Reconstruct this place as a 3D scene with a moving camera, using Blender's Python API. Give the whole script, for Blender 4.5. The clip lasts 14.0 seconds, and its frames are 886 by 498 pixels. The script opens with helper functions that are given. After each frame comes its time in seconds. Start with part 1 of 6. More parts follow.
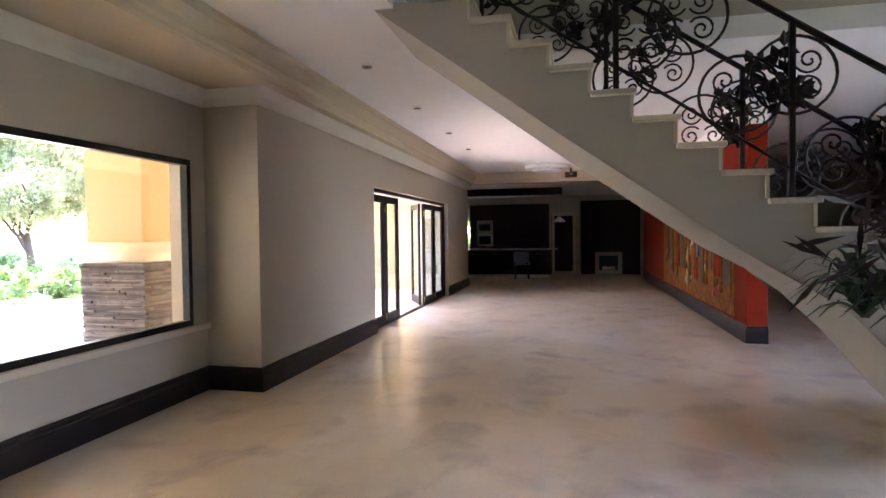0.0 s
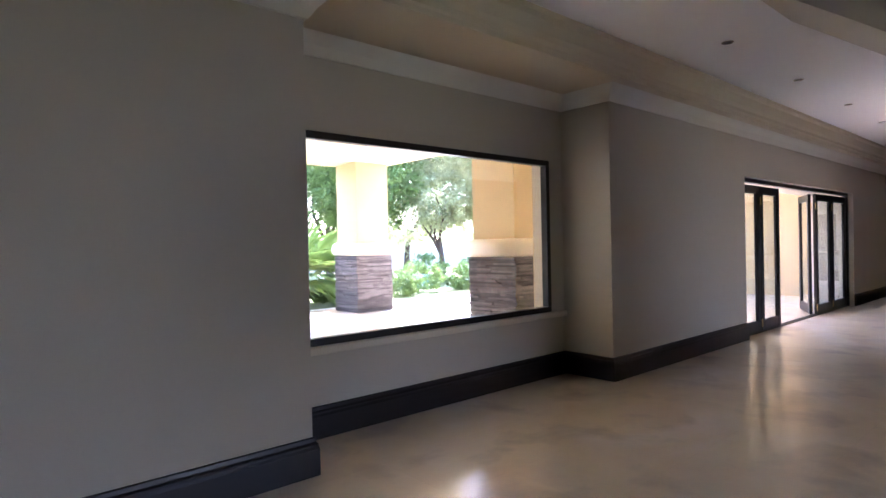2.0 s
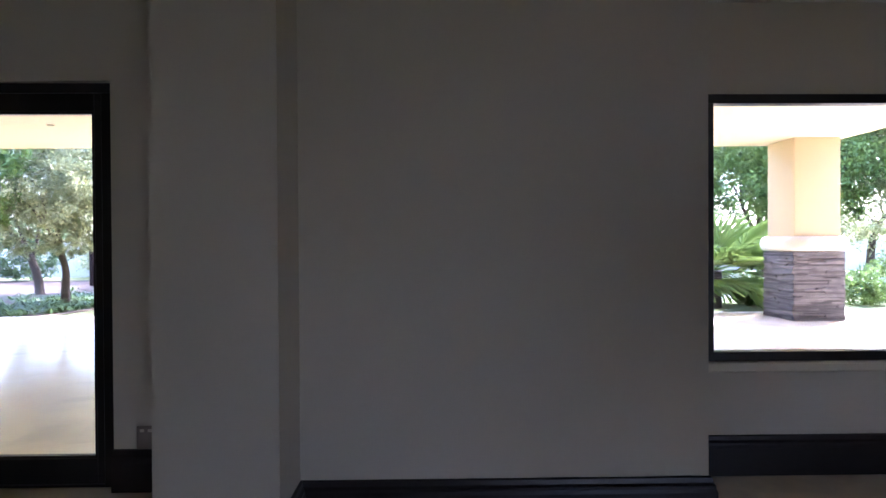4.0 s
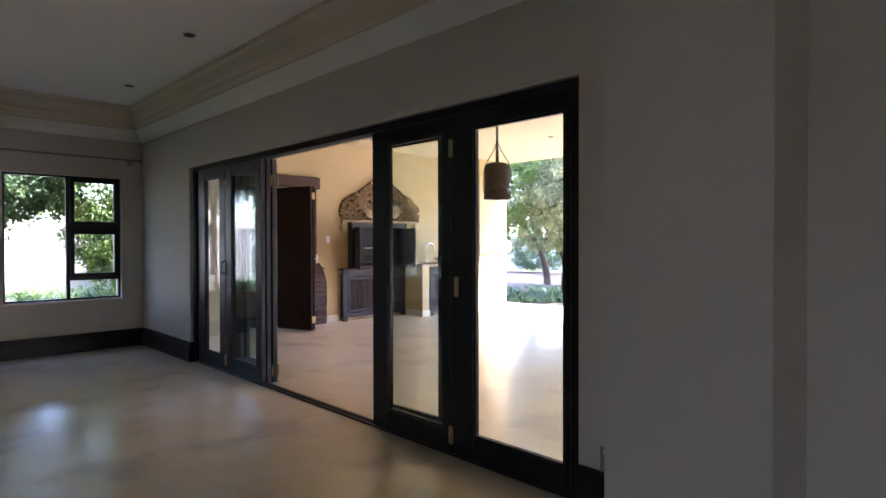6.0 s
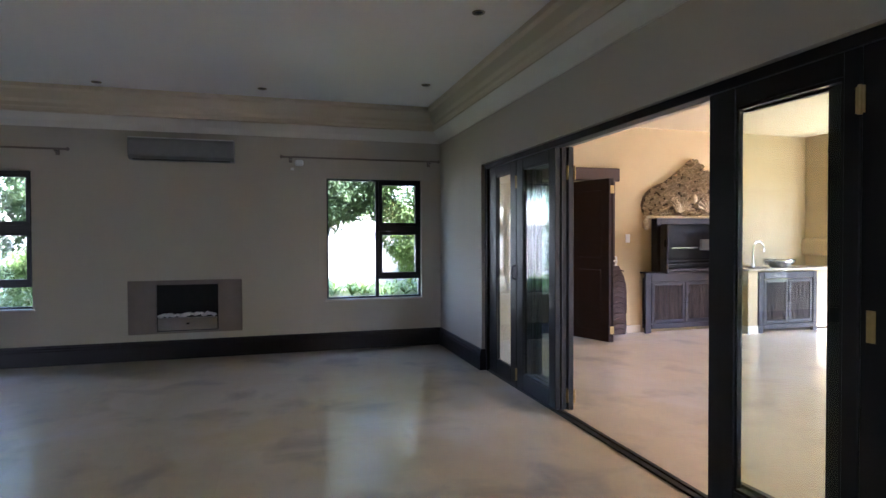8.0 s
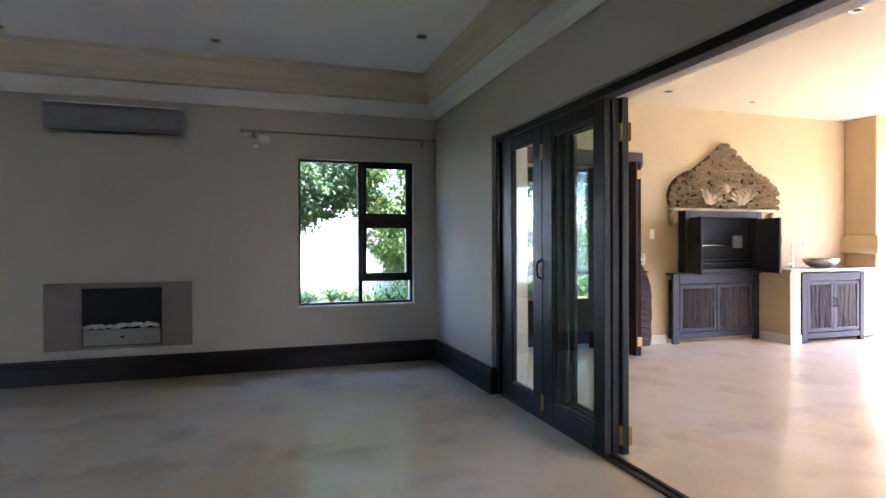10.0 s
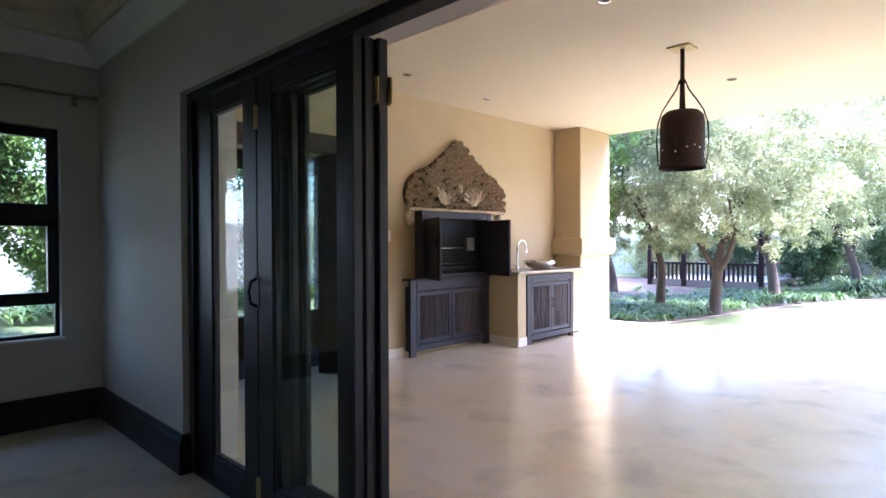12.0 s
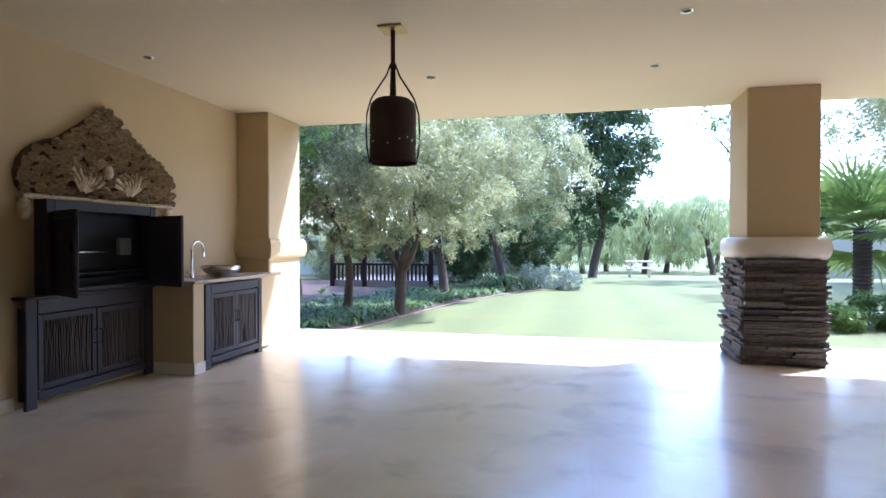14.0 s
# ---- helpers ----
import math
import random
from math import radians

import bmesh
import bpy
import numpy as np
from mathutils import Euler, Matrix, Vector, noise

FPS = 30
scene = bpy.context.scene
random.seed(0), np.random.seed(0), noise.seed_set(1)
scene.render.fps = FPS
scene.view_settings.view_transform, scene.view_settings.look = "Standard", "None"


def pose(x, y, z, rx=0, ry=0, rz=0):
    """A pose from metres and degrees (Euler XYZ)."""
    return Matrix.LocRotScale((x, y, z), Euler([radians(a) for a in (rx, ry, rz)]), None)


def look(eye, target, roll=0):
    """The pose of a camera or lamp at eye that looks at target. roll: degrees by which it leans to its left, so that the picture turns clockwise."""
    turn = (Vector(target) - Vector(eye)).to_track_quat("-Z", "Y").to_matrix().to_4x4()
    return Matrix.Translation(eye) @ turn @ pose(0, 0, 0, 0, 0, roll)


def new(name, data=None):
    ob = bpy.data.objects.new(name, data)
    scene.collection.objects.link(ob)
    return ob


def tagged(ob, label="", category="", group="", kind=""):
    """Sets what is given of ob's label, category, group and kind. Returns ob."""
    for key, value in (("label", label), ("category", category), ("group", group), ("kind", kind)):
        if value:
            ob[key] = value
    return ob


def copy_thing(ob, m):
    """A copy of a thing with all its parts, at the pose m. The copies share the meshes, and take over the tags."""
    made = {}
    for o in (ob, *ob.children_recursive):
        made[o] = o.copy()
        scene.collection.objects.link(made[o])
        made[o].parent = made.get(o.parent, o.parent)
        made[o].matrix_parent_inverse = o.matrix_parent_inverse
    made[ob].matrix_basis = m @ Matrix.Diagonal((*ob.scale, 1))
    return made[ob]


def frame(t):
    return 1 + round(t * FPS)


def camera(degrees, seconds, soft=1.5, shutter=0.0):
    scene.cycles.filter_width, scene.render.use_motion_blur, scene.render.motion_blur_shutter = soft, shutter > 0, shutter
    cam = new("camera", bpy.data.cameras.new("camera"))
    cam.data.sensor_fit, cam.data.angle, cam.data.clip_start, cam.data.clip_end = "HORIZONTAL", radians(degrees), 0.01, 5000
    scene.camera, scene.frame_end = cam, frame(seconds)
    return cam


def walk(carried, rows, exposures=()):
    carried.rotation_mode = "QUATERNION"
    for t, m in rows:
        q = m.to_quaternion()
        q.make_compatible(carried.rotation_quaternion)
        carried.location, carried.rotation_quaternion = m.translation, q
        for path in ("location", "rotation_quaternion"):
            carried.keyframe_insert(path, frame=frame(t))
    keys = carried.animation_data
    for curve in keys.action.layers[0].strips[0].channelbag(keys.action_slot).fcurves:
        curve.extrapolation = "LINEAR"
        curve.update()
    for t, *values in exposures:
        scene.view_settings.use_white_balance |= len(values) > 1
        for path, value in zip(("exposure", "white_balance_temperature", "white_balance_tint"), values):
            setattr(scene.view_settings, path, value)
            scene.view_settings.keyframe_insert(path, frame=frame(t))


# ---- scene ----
cam = camera(75.5, 14.0)
PATH = [
    (0, (-0.602, 0.414, 1.396), (1.349, 0.853, 1.344), -0.7),
    (0.5, (-0.549, 0.341, 1.396), (1.33, 1.023, 1.344), -0.8),
    (1, (-0.511, 0.258, 1.375), (1.225, 1.25, 1.329), -0.8),
    (1.5, (-0.548, 0.24, 1.337), (0.991, 1.517, 1.301), -1.0),
    (2, (-0.594, 0.216, 1.284), (0.726, 1.718, 1.27), -1.2),
    (2.2, (-0.598, 0.231, 1.294), (0.634, 1.806, 1.275), -1.0),
    (4.5, (-0.22, 0.718, 1.266), (-0.586, 2.684, 1.251), -0.3),
    (5, (-0.272, 0.858, 1.298), (-1.028, 2.709, 1.27), -0.4),
    (5.5, (-0.352, 1.004, 1.309), (-1.499, 2.643, 1.281), -0.4),
    (6, (-0.414, 1.128, 1.299), (-1.835, 2.535, 1.276), -0.1),
    (6.5, (-0.54, 1.214, 1.306), (-2.161, 2.387, 1.278), -0.2),
    (7, (-0.754, 1.33, 1.33), (-2.532, 2.246, 1.301), -0.2),
    (7.5, (-0.959, 1.394, 1.324), (-2.824, 2.117, 1.294), -0.2),
    (8, (-1.246, 1.529, 1.36), (-3.165, 2.088, 1.323), -0.2),
    (8.2, (-1.327, 1.561, 1.336), (-3.264, 2.056, 1.304), -0.1),
    (10.3, (-2.637, 1.769, 1.221), (-4.514, 2.461, 1.22), -0.3),
    (10.5, (-2.747, 1.811, 1.23), (-4.586, 2.596, 1.226), -0.2),
    (11, (-2.994, 1.947, 1.272), (-4.72, 2.959, 1.254), -0.2),
    (11.5, (-3.293, 2.131, 1.278), (-4.886, 3.34, 1.258), -0.2),
    (12, (-3.534, 2.318, 1.284), (-4.938, 3.742, 1.259), -0.2),
    (12.5, (-3.77, 2.516, 1.305), (-4.959, 4.124, 1.274), 0.2),
    (13, (-3.943, 2.669, 1.271), (-4.873, 4.44, 1.248), 0.0),
    (13.5, (-4.041, 2.859, 1.295), (-4.761, 4.725, 1.267), 0.1),
    (14, (-4.154, 3.023, 1.294), (-4.6, 4.973, 1.27), 0.0),
]
walk(cam, [(t, look(eye, target, roll)) for t, eye, target, roll in PATH],
     exposures=[(0, 5.05, 5850, 38), (2, 4.2, 5450, 38), (4.5, 3.6, 5350, 38), (6, 3.72, 5550, 37), (7.5, 3.82, 5100, 34), (8, 4.12, 5300, 34), (10.5, 4.3, 5150, 31), (11, 4.03, 5100, 30), (12.5, 3.0, 5000, 26), (13.3, 2.5, 4950, 24), (14, 2.1, 4950, 22)])

# ---- world and sun ----
SUN_DIR = Vector((0.55, 0.42, 0.95)).normalized()
world = bpy.data.worlds.new("sky")
scene.world = world
world.use_nodes = True
wn = world.node_tree
sky = wn.nodes.new("ShaderNodeTexSky")
sky.sky_type = "NISHITA"
sky.sun_disc = False
sky.sun_elevation = math.asin(SUN_DIR.z)
sky.sun_rotation = math.atan2(SUN_DIR.x, SUN_DIR.y)
sky.dust_density = 1.6
sky.ozone_density = 1.6
sky.air_density = 1.3
wn.links.new(sky.outputs[0], wn.nodes["Background"].inputs[0])
wn.nodes["Background"].inputs[1].default_value = 0.20
sun = bpy.data.lights.new("sun", "SUN")
sun.energy, sun.angle, sun.color = 3.3, radians(1.5), (1.0, 0.96, 0.90)
new("sun", sun).matrix_world = look(SUN_DIR * 50, (0, 0, 0))


# ---- materials ----
def mat(name, base, rough=0.6, metal=0.0, other=None, scale=6.0, bump=0.0, bscale=60.0, amount=0.5, stretch=(1, 1, 1),
        random=0.0, coat=0.0, spec=0.5, detail=6.0, rvar=0.08):
    """A surface of two tones with grain, stains, varied gloss and relief."""
    m = bpy.data.materials.new(name)
    m.use_nodes = True
    nt = m.node_tree
    N, L = nt.nodes, nt.links
    b = N["Principled BSDF"]
    b.inputs["Metallic"].default_value = metal
    b.inputs["Specular IOR Level"].default_value = spec
    b.inputs["Coat Weight"].default_value = coat
    tc = N.new("ShaderNodeTexCoord")
    mp = N.new("ShaderNodeMapping")
    mp.inputs["Scale"].default_value = stretch
    L.new(tc.outputs["Object"], mp.inputs["Vector"])
    n1 = N.new("ShaderNodeTexNoise")
    n1.inputs["Scale"].default_value, n1.inputs["Detail"].default_value = scale, detail
    n1.inputs["Roughness"].default_value = 0.62
    L.new(mp.outputs[0], n1.inputs["Vector"])
    cr = N.new("ShaderNodeValToRGB")
    o = other or tuple(c * 0.8 for c in base)
    mid = tuple(a * (1 - amount) + c * amount for a, c in zip(base, o))
    cr.color_ramp.elements[0].position, cr.color_ramp.elements[0].color = 0.3, (*mid, 1)
    cr.color_ramp.elements[1].position, cr.color_ramp.elements[1].color = 0.7, (*base, 1)
    L.new(n1.outputs["Fac"], cr.inputs["Fac"])
    col = cr.outputs["Color"]
    if random:
        oi = N.new("ShaderNodeObjectInfo")
        hs = N.new("ShaderNodeHueSaturation")
        mr = N.new("ShaderNodeMapRange")
        mr.inputs["To Min"].default_value, mr.inputs["To Max"].default_value = 1 - random, 1 + random
        L.new(oi.outputs["Random"], mr.inputs["Value"])
        L.new(mr.outputs[0], hs.inputs["Value"])
        L.new(col, hs.inputs["Color"])
        col = hs.outputs["Color"]
    L.new(col, b.inputs["Base Color"])
    n2 = N.new("ShaderNodeTexNoise")
    n2.inputs["Scale"].default_value, n2.inputs["Detail"].default_value = bscale, 4.0
    L.new(mp.outputs[0], n2.inputs["Vector"])
    mr2 = N.new("ShaderNodeMapRange")
    mr2.inputs["To Min"].default_value, mr2.inputs["To Max"].default_value = max(0.02, rough - rvar), min(1, rough + rvar)
    L.new(n1.outputs["Fac"], mr2.inputs["Value"])
    L.new(mr2.outputs[0], b.inputs["Roughness"])
    if bump:
        bp = N.new("ShaderNodeBump")
        bp.inputs["Strength"].default_value, bp.inputs["Distance"].default_value = bump, 0.01
        L.new(n2.outputs["Fac"], bp.inputs["Height"])
        L.new(bp.outputs[0], b.inputs["Normal"])
    return m


def marble_mat():
    """Honed and sealed travertine laid in large slabs, warm beige with grey clouds and brown pits."""
    m = mat("marble", (0.77, 0.65, 0.455), 0.34, 0, (0.60, 0.47, 0.32), 1.6, 0, 30, 0.75, rvar=0.06, detail=8, coat=0.55, spec=0.75)
    nt = m.node_tree
    N, L = nt.nodes, nt.links
    b = N["Principled BSDF"]
    b.inputs["Coat Roughness"].default_value = 0.13
    base = b.inputs["Base Color"].links[0].from_socket
    tc = N["Texture Coordinate"]
    n = N.new("ShaderNodeTexNoise")
    n.inputs["Scale"].default_value, n.inputs["Detail"].default_value, n.inputs["Distortion"].default_value = 0.75, 9, 1.1
    L.new(tc.outputs["Object"], n.inputs["Vector"])
    r = N.new("ShaderNodeValToRGB")
    r.color_ramp.elements[0].position, r.color_ramp.elements[1].position = 0.50, 0.68
    L.new(n.outputs["Fac"], r.inputs["Fac"])
    mx = N.new("ShaderNodeMix")
    mx.data_type = "RGBA"
    mx.inputs["B"].default_value = (0.76, 0.67, 0.57, 1)
    L.new(r.outputs["Color"], mx.inputs["Factor"])
    L.new(base, mx.inputs["A"])
    v = N.new("ShaderNodeTexNoise")
    v.inputs["Scale"].default_value, v.inputs["Detail"].default_value, v.inputs["Distortion"].default_value = 2.1, 12, 0.35
    L.new(tc.outputs["Object"], v.inputs["Vector"])
    vr = N.new("ShaderNodeValToRGB")
    vr.color_ramp.elements[0].position, vr.color_ramp.elements[1].position = 0.53, 0.74
    vr.color_ramp.elements[1].color = (0.72, 0.72, 0.72, 1)
    L.new(v.outputs["Fac"], vr.inputs["Fac"])
    mx2 = N.new("ShaderNodeMix")
    mx2.data_type = "RGBA"
    mx2.inputs["B"].default_value = (0.34, 0.27, 0.21, 1)
    L.new(vr.outputs["Color"], mx2.inputs["Factor"])
    L.new(mx.outputs["Result"], mx2.inputs["A"])
    br = N.new("ShaderNodeTexBrick")
    br.offset = 0.5
    br.inputs["Scale"].default_value = 1.0
    br.inputs["Brick Width"].default_value, br.inputs["Row Height"].default_value = 0.9, 0.6
    br.inputs["Mortar Size"].default_value = 0.0015
    br.inputs["Color1"].default_value, br.inputs["Color2"].default_value = (1, 1, 1, 1), (0.94, 0.93, 0.92, 1)
    br.inputs["Mortar"].default_value = (0.90, 0.885, 0.87, 1)
    L.new(tc.outputs["Object"], br.inputs["Vector"])
    mul = N.new("ShaderNodeMix")
    mul.data_type, mul.blend_type = "RGBA", "MULTIPLY"
    mul.inputs["Factor"].default_value = 1.0
    L.new(mx2.outputs["Result"], mul.inputs["A"])
    L.new(br.outputs["Color"], mul.inputs["B"])
    L.new(mul.outputs["Result"], b.inputs["Base Color"])
    wv = N.new("ShaderNodeTexNoise")
    wv.inputs["Scale"].default_value = 1.8
    L.new(tc.outputs["Object"], wv.inputs["Vector"])
    bp = N.new("ShaderNodeBump")
    bp.inputs["Strength"].default_value, bp.inputs["Distance"].default_value = 0.05, 0.02
    L.new(wv.outputs["Fac"], bp.inputs["Height"])
    L.new(bp.outputs[0], b.inputs["Normal"])
    return m


def glass_mat(name, tint=(0.93, 0.97, 0.96)):
    m = bpy.data.materials.new(name)
    m.use_nodes = True
    N, L = m.node_tree.nodes, m.node_tree.links
    N.remove(N["Principled BSDF"])
    tr, gl, mx, fr, pw = (N.new(k) for k in ("ShaderNodeBsdfTransparent", "ShaderNodeBsdfGlossy", "ShaderNodeMixShader", "ShaderNodeLayerWeight", "ShaderNodeMath"))
    tr.inputs[0].default_value = (*tint, 1)
    gl.inputs["Roughness"].default_value = 0.0
    fr.inputs["Blend"].default_value = 0.5
    pw.operation = "POWER"
    pw.inputs[1].default_value = 5.0
    ad = N.new("ShaderNodeMath")
    ad.operation, ad.inputs[1].default_value = "MULTIPLY_ADD", 0.95
    ad.inputs[2].default_value = 0.04
    L.new(fr.outputs["Facing"], pw.inputs[0])
    L.new(pw.outputs[0], ad.inputs[0])
    L.new(ad.outputs[0], mx.inputs[0])
    L.new(tr.outputs[0], mx.inputs[1])
    L.new(gl.outputs[0], mx.inputs[2])
    L.new(mx.outputs[0], N["Material Output"].inputs[0])
    return m


def leaf_mat(name, a, b_, trans=0.35):
    m = bpy.data.materials.new(name)
    m.use_nodes = True
    N, L = m.node_tree.nodes, m.node_tree.links
    p = N["Principled BSDF"]
    p.inputs["Roughness"].default_value = 0.5
    tc, n, r = (N.new(k) for k in ("ShaderNodeTexCoord", "ShaderNodeTexNoise", "ShaderNodeValToRGB"))
    n.inputs["Scale"].default_value, n.inputs["Detail"].default_value = 1.7, 8
    r.color_ramp.elements[0].position, r.color_ramp.elements[0].color = 0.35, (*a, 1)
    r.color_ramp.elements[1].position, r.color_ramp.elements[1].color = 0.68, (*b_, 1)
    L.new(tc.outputs["Object"], n.inputs["Vector"])
    L.new(n.outputs["Fac"], r.inputs["Fac"])
    L.new(r.outputs["Color"], p.inputs["Base Color"])
    t, mx = N.new("ShaderNodeBsdfTranslucent"), N.new("ShaderNodeMixShader")
    mx.inputs[0].default_value = trans
    L.new(r.outputs["Color"], t.inputs["Color"])
    L.new(p.outputs[0], mx.inputs[1])
    L.new(t.outputs[0], mx.inputs[2])
    L.new(mx.outputs[0], N["Material Output"].inputs[0])
    return m


M_FLOOR = marble_mat()
M_WALL = mat("wall_paint", (0.50, 0.452, 0.365), 0.62, other=(0.46, 0.405, 0.315), scale=1.3, bump=0.10, bscale=180)
M_CEIL = mat("ceiling_paint", (0.90, 0.88, 0.86), 0.7, other=(0.88, 0.86, 0.83), scale=1.1, bump=0.03, bscale=120)
M_CORN = mat("cornice_paint", (0.74, 0.71, 0.63), 0.6, other=(0.68, 0.63, 0.53), scale=2.0, bump=0.03, bscale=90)
M_TRAY = mat("tray_band_paint", (0.62, 0.53, 0.38), 0.6, other=(0.56, 0.46, 0.31), scale=1.5, bump=0.05, bscale=110)
M_SKIRT = mat("dark_skirting_wood", (0.014, 0.009, 0.008), 0.34, other=(0.008, 0.006, 0.006), scale=3, stretch=(1, 1, 9), bump=0.05, bscale=50, spec=0.35)
M_YEL = mat("ochre_plaster", (0.50, 0.385, 0.205), 0.7, other=(0.44, 0.325, 0.16), scale=1.2, bump=0.16, bscale=130)
M_YELC = mat("cream_ceiling_plaster", (0.61, 0.51, 0.325), 0.7, other=(0.57, 0.465, 0.28), scale=1.0, bump=0.05, bscale=120)
M_CAP = mat("cream_moulding", (0.66, 0.60, 0.48), 0.55, other=(0.60, 0.52, 0.40), scale=4, bump=0.08, bscale=100)
M_FRAME = mat("charcoal_door_wood", (0.008, 0.007, 0.006), 0.38, other=(0.014, 0.011, 0.009), scale=5, stretch=(7, 7, 1), bump=0.10, bscale=40, spec=0.3)
M_ALU = mat("black_window_metal", (0.018, 0.019, 0.018), 0.35, 0.3, other=(0.03, 0.03, 0.03), scale=8)
M_GLASS = glass_mat("clear_glass")
M_BRASS = mat("aged_brass", (0.58, 0.42, 0.18), 0.34, 1.0, other=(0.32, 0.22, 0.10), scale=25, bump=0.1, bscale=120)
M_IRON = mat("dark_wrought_iron", (0.022, 0.019, 0.020), 0.42, 0.75, other=(0.05, 0.035, 0.028), scale=20, bump=0.25, bscale=90)
M_RUST = mat("rusted_lantern_iron", (0.055, 0.032, 0.022), 0.72, 0.45, other=(0.020, 0.014, 0.012), scale=14, bump=0.35, bscale=60)
M_CAB = mat("charcoal_cabinet_wood", (0.036, 0.030, 0.035), 0.5, other=(0.020, 0.016, 0.019), scale=5, stretch=(1, 1, 6), bump=0.2, bscale=40, spec=0.3)
M_STICK = mat("dark_twig_wood", (0.050, 0.033, 0.028), 0.65, other=(0.020, 0.014, 0.013), scale=8, stretch=(3, 3, 1), bump=0.3, bscale=60, random=0.3)
M_BLACK = mat("soot_black_metal", (0.010, 0.010, 0.011), 0.5, 0.5, other=(0.02, 0.018, 0.016), scale=12, bump=0.1)
M_STEEL = mat("brushed_steel", (0.58, 0.57, 0.55), 0.22, 1.0, other=(0.42, 0.41, 0.40), scale=9, stretch=(1, 1, 20))
M_CHROME = mat("chrome", (0.78, 0.78, 0.78), 0.08, 1.0, other=(0.66, 0.66, 0.66), scale=5, rvar=0.03)
M_TOP = mat("beige_stone_top", (0.46, 0.39, 0.31), 0.25, other=(0.34, 0.27, 0.20), scale=6, bump=0.04, bscale=50)
M_CARVE = mat("weathered_carved_wood", (0.66, 0.535, 0.36), 0.8, other=(0.34, 0.245, 0.14), scale=22, bump=0.6, bscale=90, amount=0.9)
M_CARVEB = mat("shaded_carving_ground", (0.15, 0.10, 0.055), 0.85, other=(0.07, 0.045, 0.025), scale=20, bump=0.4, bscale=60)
M_BROWN = mat("red_brown_timber", (0.060, 0.028, 0.019), 0.68, other=(0.03, 0.015, 0.011), scale=6, stretch=(6, 6, 1), bump=0.3, bscale=45)
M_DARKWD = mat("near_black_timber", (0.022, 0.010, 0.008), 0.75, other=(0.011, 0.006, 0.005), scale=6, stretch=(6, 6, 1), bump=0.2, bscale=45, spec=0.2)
M_STONE = mat("slate_slips", (0.160, 0.137, 0.125), 0.8, other=(0.06, 0.049, 0.046), scale=9, bump=0.5, bscale=45, random=0.45, amount=0.8)
M_SLATE = mat("slate_facing", (0.175, 0.155, 0.150), 0.85, other=(0.055, 0.047, 0.046), scale=9, bump=0.5, bscale=45, amount=0.8)
_n, _l = M_SLATE.node_tree.nodes, M_SLATE.node_tree.links
_g, _h, _m = _n.new("ShaderNodeNewGeometry"), _n.new("ShaderNodeHueSaturation"), _n.new("ShaderNodeMapRange")
_m.inputs["To Min"].default_value, _m.inputs["To Max"].default_value = 0.35, 1.6
_l.new(_g.outputs["Random Per Island"], _m.inputs["Value"])
_l.new(_m.outputs[0], _h.inputs["Value"])
_l.new(_n["Principled BSDF"].inputs["Base Color"].links[0].from_socket, _h.inputs["Color"])
_l.new(_h.outputs[0], _n["Principled BSDF"].inputs["Base Color"])
M_RED = mat("red_wall_paint", (0.23, 0.020, 0.005), 0.85, other=(0.17, 0.013, 0.004), scale=1.6, bump=0.1, bscale=120, spec=0.15)
M_GOLD = mat("gilded_mural", (0.33, 0.145, 0.022), 0.75, 0.0, other=(0.13, 0.014, 0.005), scale=7, bump=0.5, bscale=22, amount=1.0, spec=0.2)
M_WHITE = mat("white_plastic", (0.78, 0.77, 0.74), 0.4, other=(0.72, 0.71, 0.68), scale=6)
M_GREYPL = mat("grey_plastic", (0.22, 0.22, 0.21), 0.4, other=(0.16, 0.16, 0.155), scale=10)
M_SURR = mat("taupe_stone_surround", (0.24, 0.195, 0.165), 0.35, other=(0.18, 0.145, 0.12), scale=7, bump=0.05)
M_PEBBLE = mat("pale_pebbles", (0.70, 0.68, 0.65), 0.5, other=(0.5, 0.48, 0.46), scale=12, random=0.15)
M_LAWN = mat("lawn_grass", (0.140, 0.150, 0.045), 0.9, other=(0.080, 0.108, 0.026), scale=1.1, bump=0.7, bscale=160, detail=10)
_n, _l = M_LAWN.node_tree.nodes, M_LAWN.node_tree.links
_w, _h, _m, _t = _n.new("ShaderNodeTexWave"), _n.new("ShaderNodeHueSaturation"), _n.new("ShaderNodeMapRange"), _n["Texture Coordinate"]
_w.inputs["Scale"].default_value, _w.inputs["Distortion"].default_value, _w.inputs["Detail"].default_value = 0.22, 2.5, 2.0
_w.bands_direction = "X"
_m.inputs["To Min"].default_value, _m.inputs["To Max"].default_value = 0.92, 1.08
_l.new(_t.outputs["Object"], _w.inputs["Vector"])
_l.new(_w.outputs["Fac"], _m.inputs["Value"])
_l.new(_m.outputs[0], _h.inputs["Value"])
_l.new(_n["Principled BSDF"].inputs["Base Color"].links[0].from_socket, _h.inputs["Color"])
_l.new(_h.outputs[0], _n["Principled BSDF"].inputs["Base Color"])
M_SOIL = mat("bed_soil", (0.085, 0.052, 0.034), 0.95, other=(0.045, 0.03, 0.02), scale=9, bump=0.8, bscale=50)
M_KERB = mat("terracotta_edging", (0.20, 0.14, 0.10), 0.8, other=(0.2, 0.11, 0.07), scale=9, bump=0.3)
M_PATH = mat("grey_paving", (0.30, 0.29, 0.28), 0.8, other=(0.24, 0.23, 0.22), scale=5, bump=0.3)
